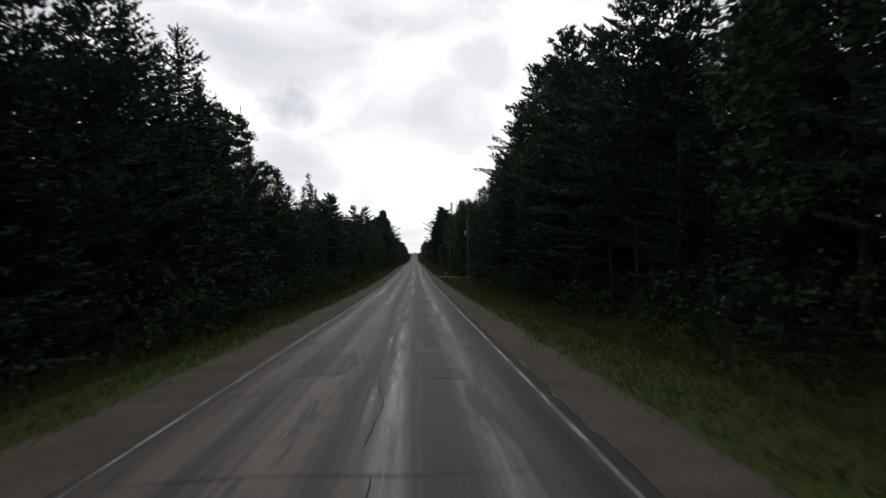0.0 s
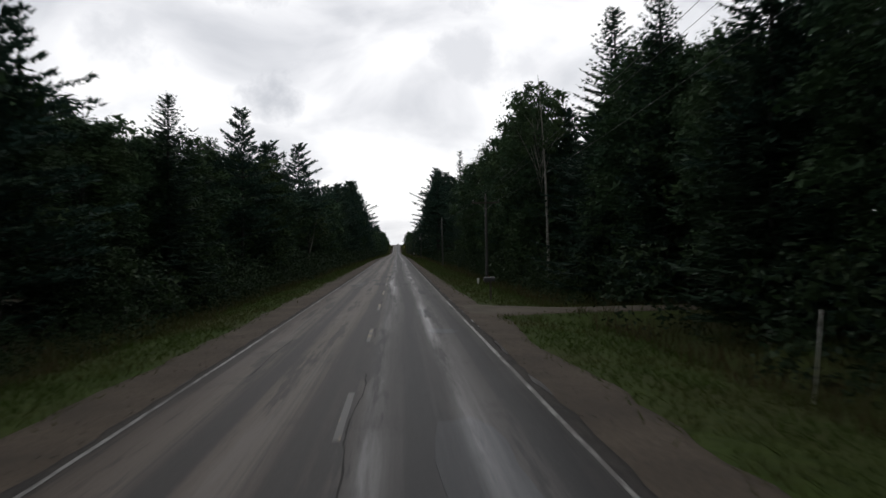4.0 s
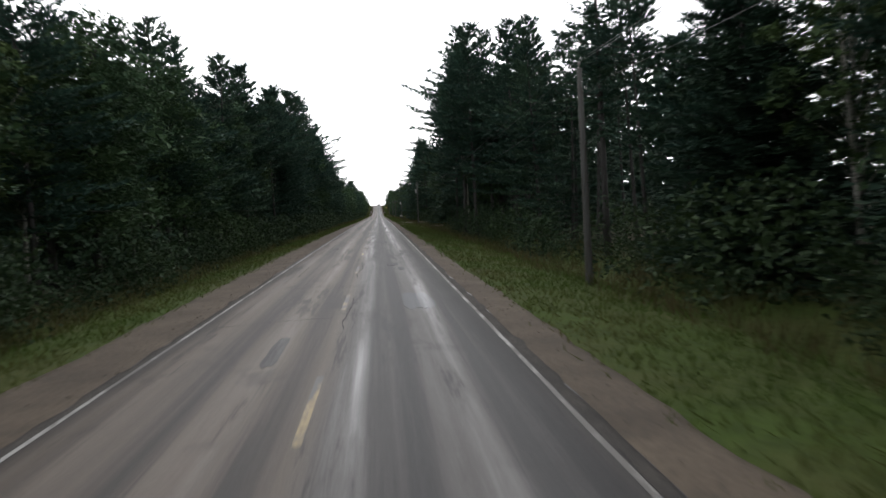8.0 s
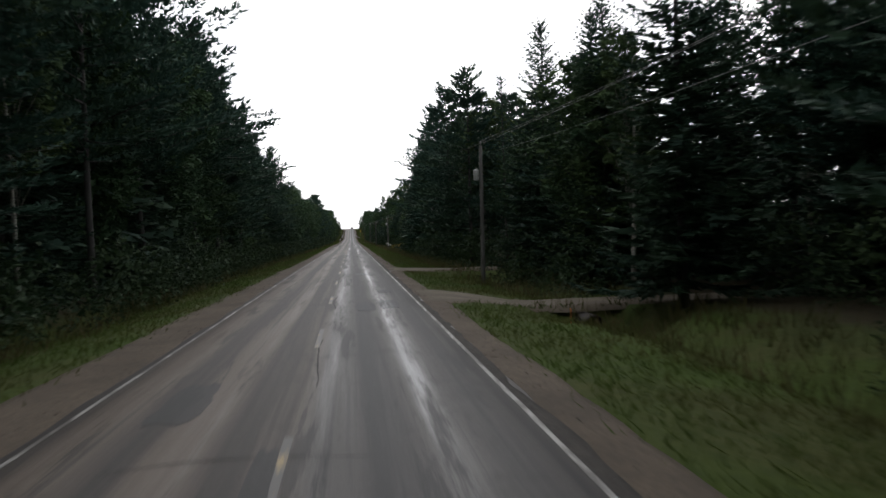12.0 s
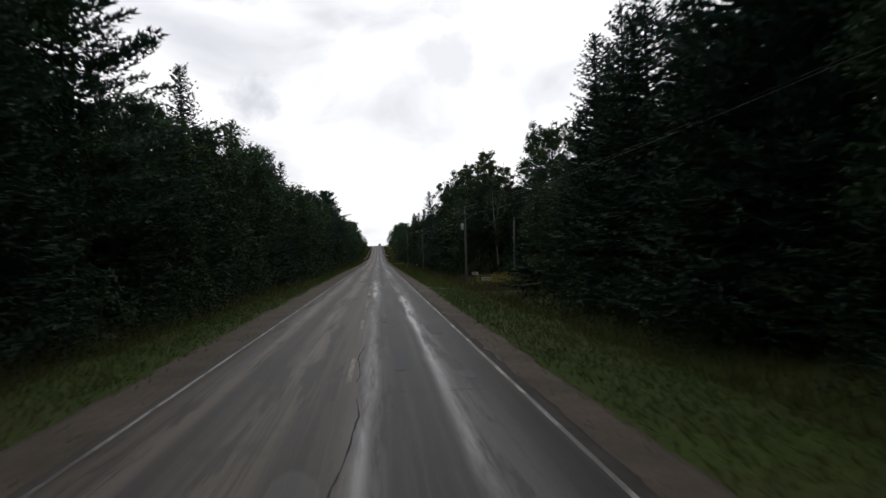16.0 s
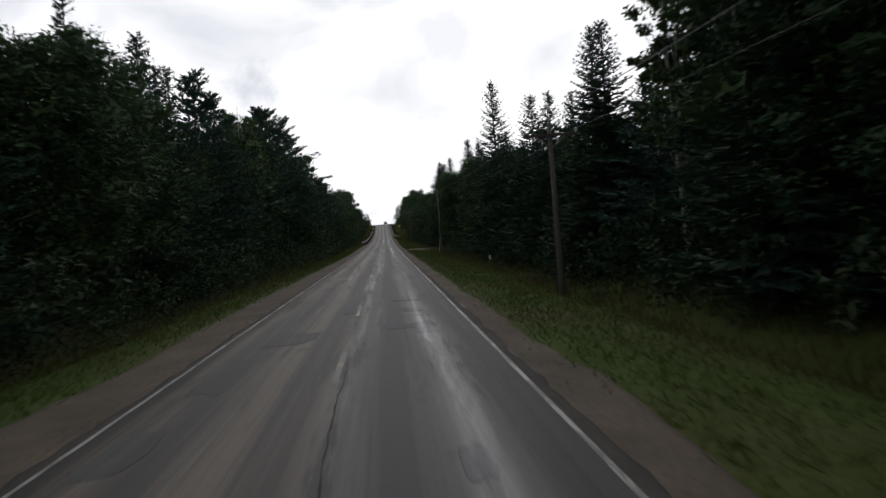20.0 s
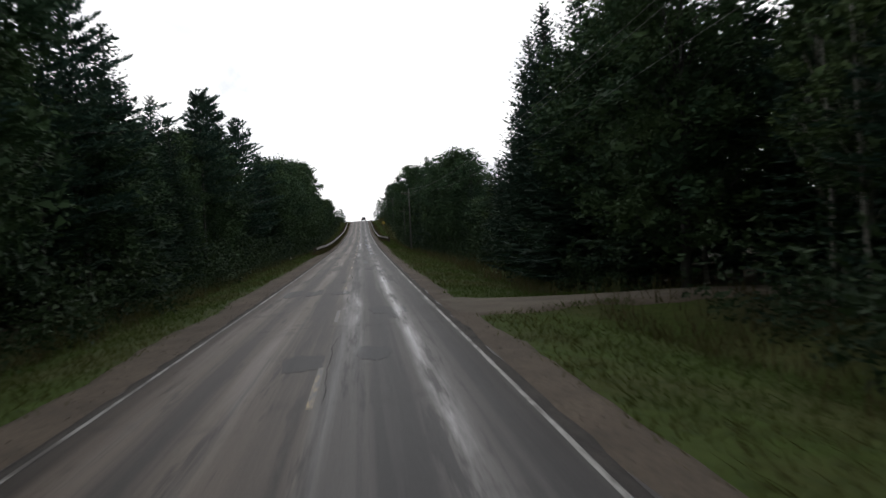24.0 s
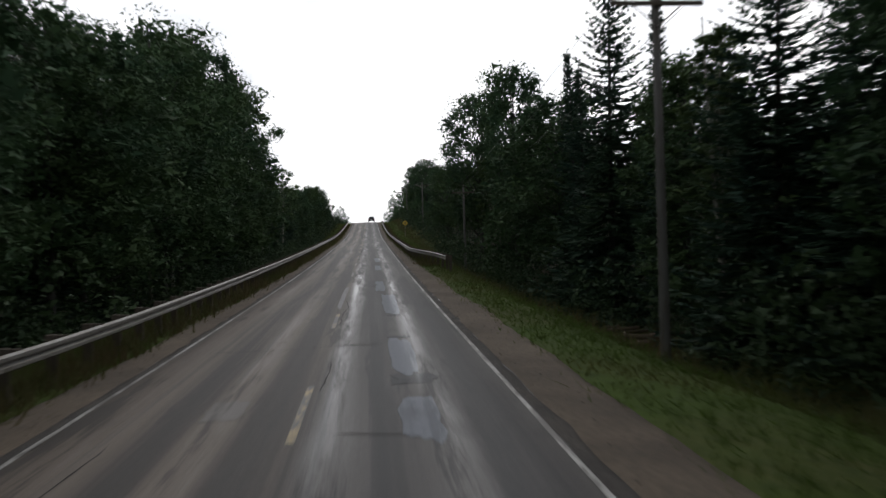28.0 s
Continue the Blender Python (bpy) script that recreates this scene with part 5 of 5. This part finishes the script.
for off, drop in ((0.0, -0.22), (-1.1, 0.32), (1.1, 0.32)):
    run = thing("overhead_wire", "thin dark overhead power line strung between poles", "power line", Matrix(), "overhead wires")
    for (xa, sa, za), (xb, sb, zb) in zip(pole_tops, pole_tops[1:]):
        bm = bmesh.new()
        span = [(xa + off + (xb - xa) * u, sa + (sb - sa) * u, za - drop + (zb - za) * u - 4 * (0.006 if sb - sa < 100 else 0.0125) * (sb - sa) * u * (1 - u)) for u in (i / 10 for i in range(11))]
        tube(bm, span, [0.008] * 11, 4)
        part("span", bm, M_WIRE, run)

# ---- mailboxes, markers and signs ----
M_DARKMETAL = two_tone("black_painted_metal", (0.025, 0.026, 0.028), (0.040, 0.040, 0.042), 3, 30, 0.5)
M_WHITEPAINT = two_tone("weathered_white_paint", (0.68, 0.68, 0.65), (0.55, 0.55, 0.52), 3, 25, 0.6, third=(0.40, 0.38, 0.34))
M_YELLOWSIGN = two_tone("yellow_sign_sheet", (0.55, 0.38, 0.03), (0.46, 0.32, 0.04), 2, 20, 0.5)
M_ORANGE = two_tone("orange_reflector", (0.50, 0.16, 0.02), (0.40, 0.13, 0.02), 3, 20, 0.4)
M_RED = two_tone("red_plastic", (0.35, 0.02, 0.015), (0.25, 0.02, 0.015), 3, 20, 0.4)


def mailbox(x, s, mat, label, turn=90):
    top = thing("mailbox", label, "mailbox", pose(x, s, ground_z(x, s), 0, 0, turn), "mailboxes")
    bm = bmesh.new()
    box(bm, -0.05, 0.05, -0.05, 0.05, -0.4, 1.0, 0.008)
    part("post", bm, M_POST, top, flat=True)
    bm = bmesh.new()
    ring = [(-0.10, 0.0), (-0.10, 0.13), (-0.075, 0.20), (0, 0.235), (0.075, 0.20), (0.10, 0.13), (0.10, 0.0)]
    ends = [[bm.verts.new((a, y, 1.0 + b)) for a, b in ring] for y in (-0.22, 0.34)]
    for i in range(len(ring)):
        j = (i + 1) % len(ring)
        bm.faces.new((ends[0][i], ends[0][j], ends[1][j], ends[1][i]))
    bm.faces.new(ends[0])
    bm.faces.new(ends[1][::-1])
    body = part("box", bm, mat, top, flat=True)
    bm = bmesh.new()
    box(bm, -0.095, 0.095, 0.345, 0.36, 1.005, 1.19, 0.004)
    part("door", bm, mat, body, flat=True)
    bm = bmesh.new()
    box(bm, 0.105, 0.112, 0.05, 0.08, 1.1, 1.3, 0.002)
    part("flag", bm, M_RED, body, "small red flag", flat=True)
    return top


def plaque(x, s, high, wide, tall, bars, label):
    """A board on a timber post with dark bars of writing on it."""
    top = thing("number_sign", label, "sign", pose(x, s, ground_z(x, s)))
    bm = bmesh.new()
    box(bm, -0.06, 0.06, -0.05, 0.05, -0.4, high + 0.05, 0.008)
    part("post", bm, M_POST, top, flat=True)
    bm = bmesh.new()
    box(bm, -wide / 2, wide / 2, -0.075, -0.055, high - tall, high, 0.006)
    board = part("board", bm, M_WHITEPAINT, top, "weathered white board", flat=True)
    for k in range(bars):
        w = wide / (bars + 0.8)
        x0 = -wide / 2 + 0.4 * w + k * w
        bm = bmesh.new()
        box(bm, x0 + 0.16 * w, x0 + 0.84 * w, -0.081, -0.074, high - tall * 0.82, high - tall * 0.2, 0.0)
        part("bar", bm, M_DARKMETAL, board, flat=True)
    return top


def marker(name, x, s, high, r, mat, label, lean=0.0, category="marker post"):
    top = tagged(new(name), label, category)
    top.matrix_basis = pose(x, s, ground_z(x, s), 0, lean, 0)
    bm = bmesh.new()
    tube(bm, [(0, 0, -0.3), (0, 0, high - 0.02), (0, 0, high)], [r, r * 0.9, r * 0.5], 8)
    part("shaft", bm, mat, top)
    return top


mailbox(4.9, 156, M_DARKMETAL, "black metal mailbox on a timber post by the driveway")
plaque(7.9, 511.2, 1.38, 0.66, 0.24, 4, "white number board on a brown timber post by the driveway")
plaque(7.75, 517.0, 1.6, 0.5, 0.22, 2, "small white board on a brown timber post in the weeds")
marker("snow_stake", 8.6, 129, 2.0, 0.022, M_WHITEPAINT, "thin pale leaning marker stake in the grass", 6)
marker("snow_stake", 7.6, 677, 2.6, 0.024, M_WHITEPAINT, "thin pale leaning marker stake in the grass", 5)
marker("snow_stake", 7.9, 536, 1.5, 0.02, M_POST, "thin leaning wooden stake in the weeds", 14)
marker("marker_post", 6.6, 180.6, 0.5, 0.095, M_WHITEPAINT, "short white marker post in the roadside grass", 1)
marker("snow_stake", -9.2, 781, 0.5, 0.05, M_WHITEPAINT, "short white reflector stake in the grass by the rail", 1)
marker("marker_post", 7.0, 547, 0.7, 0.05, M_POST, "short dark wooden stump post in the grass", 2)
marker("marker_post", 7.6, 529, 1.0, 0.05, M_POST, "short dark wooden post in the weeds", 0)

marker("marker_post", 8.6, 368.6, 0.55, 0.035, M_ORANGE, "small orange reflector post beside the driveway", 0)
plate = marker("marker_post", 7.72, 620.9, 1.15, 0.022, M_STEEL, "thin steel post with a small pale plate in the grass", 0)
bm = bmesh.new()
box(bm, -0.07, 0.07, -0.035, -0.025, 0.82, 1.10, 0.004)
part("plate", bm, M_WHITEPAINT, plate, "small pale plate", flat=True)
warn = thing("warning_sign", "yellow diamond warning sign on a thin steel post", "road sign", pose(6.9, 941, ground_z(6.9, 941)))
bm = bmesh.new()
tube(bm, [(0, 0, -0.4), (0, 0, 3.0)], [0.035, 0.035], 8)
part("post", bm, M_STEEL, warn)
bm = bmesh.new()
box(bm, -0.38, 0.38, -0.045, -0.035, -0.38, 0.38, 0.004, pose(0, 0, 2.6, 0, 45, 0))
board = part("board", bm, M_YELLOWSIGN, warn, "yellow diamond panel", flat=True)
bm = bmesh.new()
box(bm, -0.05, 0.05, -0.052, -0.044, 2.38, 2.72, 0.0)
box(bm, -0.14, 0.14, -0.052, -0.044, 2.66, 2.80, 0.0)
part("bar", bm, M_DARKMETAL, board, flat=True)

# a pile of cut brush and logs behind the verge
M_LOG = two_tone("cut_log_bark", (0.060, 0.045, 0.034), (0.085, 0.066, 0.050), 2.0, 16, 0.9, 0.5, 0.01)
M_CUT = two_tone("fresh_cut_wood", (0.40, 0.35, 0.28), (0.32, 0.27, 0.21), 6, 40, 0.8)
log_rng = random.Random(12)
heap = thing("brush_pile", "brown pile of cut brush and pale-ended logs", "brush pile", pose(10.2, 813.0, ground_z(10.2, 813.0)))
for k in range(26):
    x, y, z = log_rng.uniform(-1.3, 1.3), log_rng.uniform(-3.5, 3.5), 0.12 + 0.13 * (k % 5)
    turn, long, r = log_rng.uniform(-0.7, 0.7), log_rng.uniform(0.7, 1.6), log_rng.uniform(0.05, 0.10)
    way = Vector((math.cos(turn), math.sin(turn), log_rng.uniform(-0.12, 0.18)))
    base_p = Vector((x, y, z)) - way * long / 2
    bm = bmesh.new()
    tube(bm, [base_p, base_p + way * long], [r, r * 0.85], 8)
    log = part("log", bm, M_LOG, heap)
    bm = bmesh.new()
    tube(bm, [base_p - way * 0.006, base_p + way * 0.002], [r * 0.9, r * 0.9], 8)
    part("cut_end", bm, M_CUT, log, "pale sawn end", flat=True)

# ---- the car ahead ----
M_CARPAINT = two_tone("dark_car_paint", (0.022, 0.024, 0.028), (0.030, 0.032, 0.036), 2, 40, 0.25)
M_CARGLASS = two_tone("tinted_car_glass", (0.015, 0.017, 0.02), (0.02, 0.022, 0.025), 2, 30, 0.08)
M_RUBBER = two_tone("tyre_rubber", (0.02, 0.02, 0.02), (0.03, 0.03, 0.03), 5, 40, 0.85)
M_LAMP = two_tone("red_lamp_lens", (0.30, 0.012, 0.010), (0.22, 0.01, 0.01), 5, 40, 0.2)
car_s = 1030.0
tilt = math.degrees(math.atan((road_z(car_s + 2) - road_z(car_s - 2)) / 4))
car = thing("car", "dark sport utility car seen from behind on the road", "car", pose(0.9, car_s, crown(0.9, car_s), tilt, 0, 0))
bm = bmesh.new()
side_line = [(-2.25, 0.42), (-2.28, 0.95), (-2.12, 1.02), (-1.95, 1.62), (-1.6, 1.72), (0.3, 1.70), (1.05, 1.10), (2.1, 0.95), (2.3, 0.75), (2.3, 0.40)]
half = lambda z: 0.92 if z < 1.05 else 0.92 - 0.28 * (z - 1.05) / 0.65
sides = [[bm.verts.new((sg * half(z), y, z)) for y, z in side_line] for sg in (-1, 1)]
for i in range(len(side_line)):
    j = (i + 1) % len(side_line)
    bm.faces.new((sides[0][i], sides[0][j], sides[1][j], sides[1][i]))
bm.faces.new(sides[0])
bm.faces.new(sides[1][::-1])
bmesh.ops.bevel(bm, geom=[e for e in bm.edges], offset=0.05, segments=2, affect="EDGES")
part("body", bm, M_CARPAINT, car)
bm = bmesh.new()
box(bm, -0.66, 0.66, -0.012, 0.012, -0.22, 0.22, 0.008, pose(0, -2.06, 1.33, -16, 0, 0))
part("rear_window", bm, M_CARGLASS, car, "dark tinted rear window", flat=True)
for sg in (-1, 1):
    bm = bmesh.new()
    box(bm, sg * 0.78 - 0.11, sg * 0.78 + 0.11, -2.31, -2.22, 0.86, 1.06, 0.02)
    part("tail_lamp", bm, M_LAMP, car, "red tail lamp", flat=True)
    for y in (-1.4, 1.45):
        bm = bmesh.new()
        tube(bm, [(sg * 0.72, y, 0.34), (sg * 0.74, y, 0.34), (sg * 0.92, y, 0.34), (sg * 0.94, y, 0.34)], [0.30, 0.34, 0.34, 0.30], 18)
        wheel = part("wheel", bm, M_RUBBER, car, "black tyre")
        bm = bmesh.new()
        tube(bm, [(sg * 0.90, y, 0.34), (sg * 0.952, y, 0.34)], [0.21, 0.20], 14)
        part("rim", bm, M_STEEL, wheel)
bm = bmesh.new()
box(bm, -0.90, 0.90, -2.36, -2.2, 0.45, 0.68, 0.04)
part("bumper", bm, M_DARKMETAL, car, flat=True)
bm = bmesh.new()
box(bm, -0.26, 0.26, -2.325, -2.285, 0.76, 0.88, 0.004)
part("number_plate", bm, M_WHITEPAINT, car, "plain white plate", flat=True)
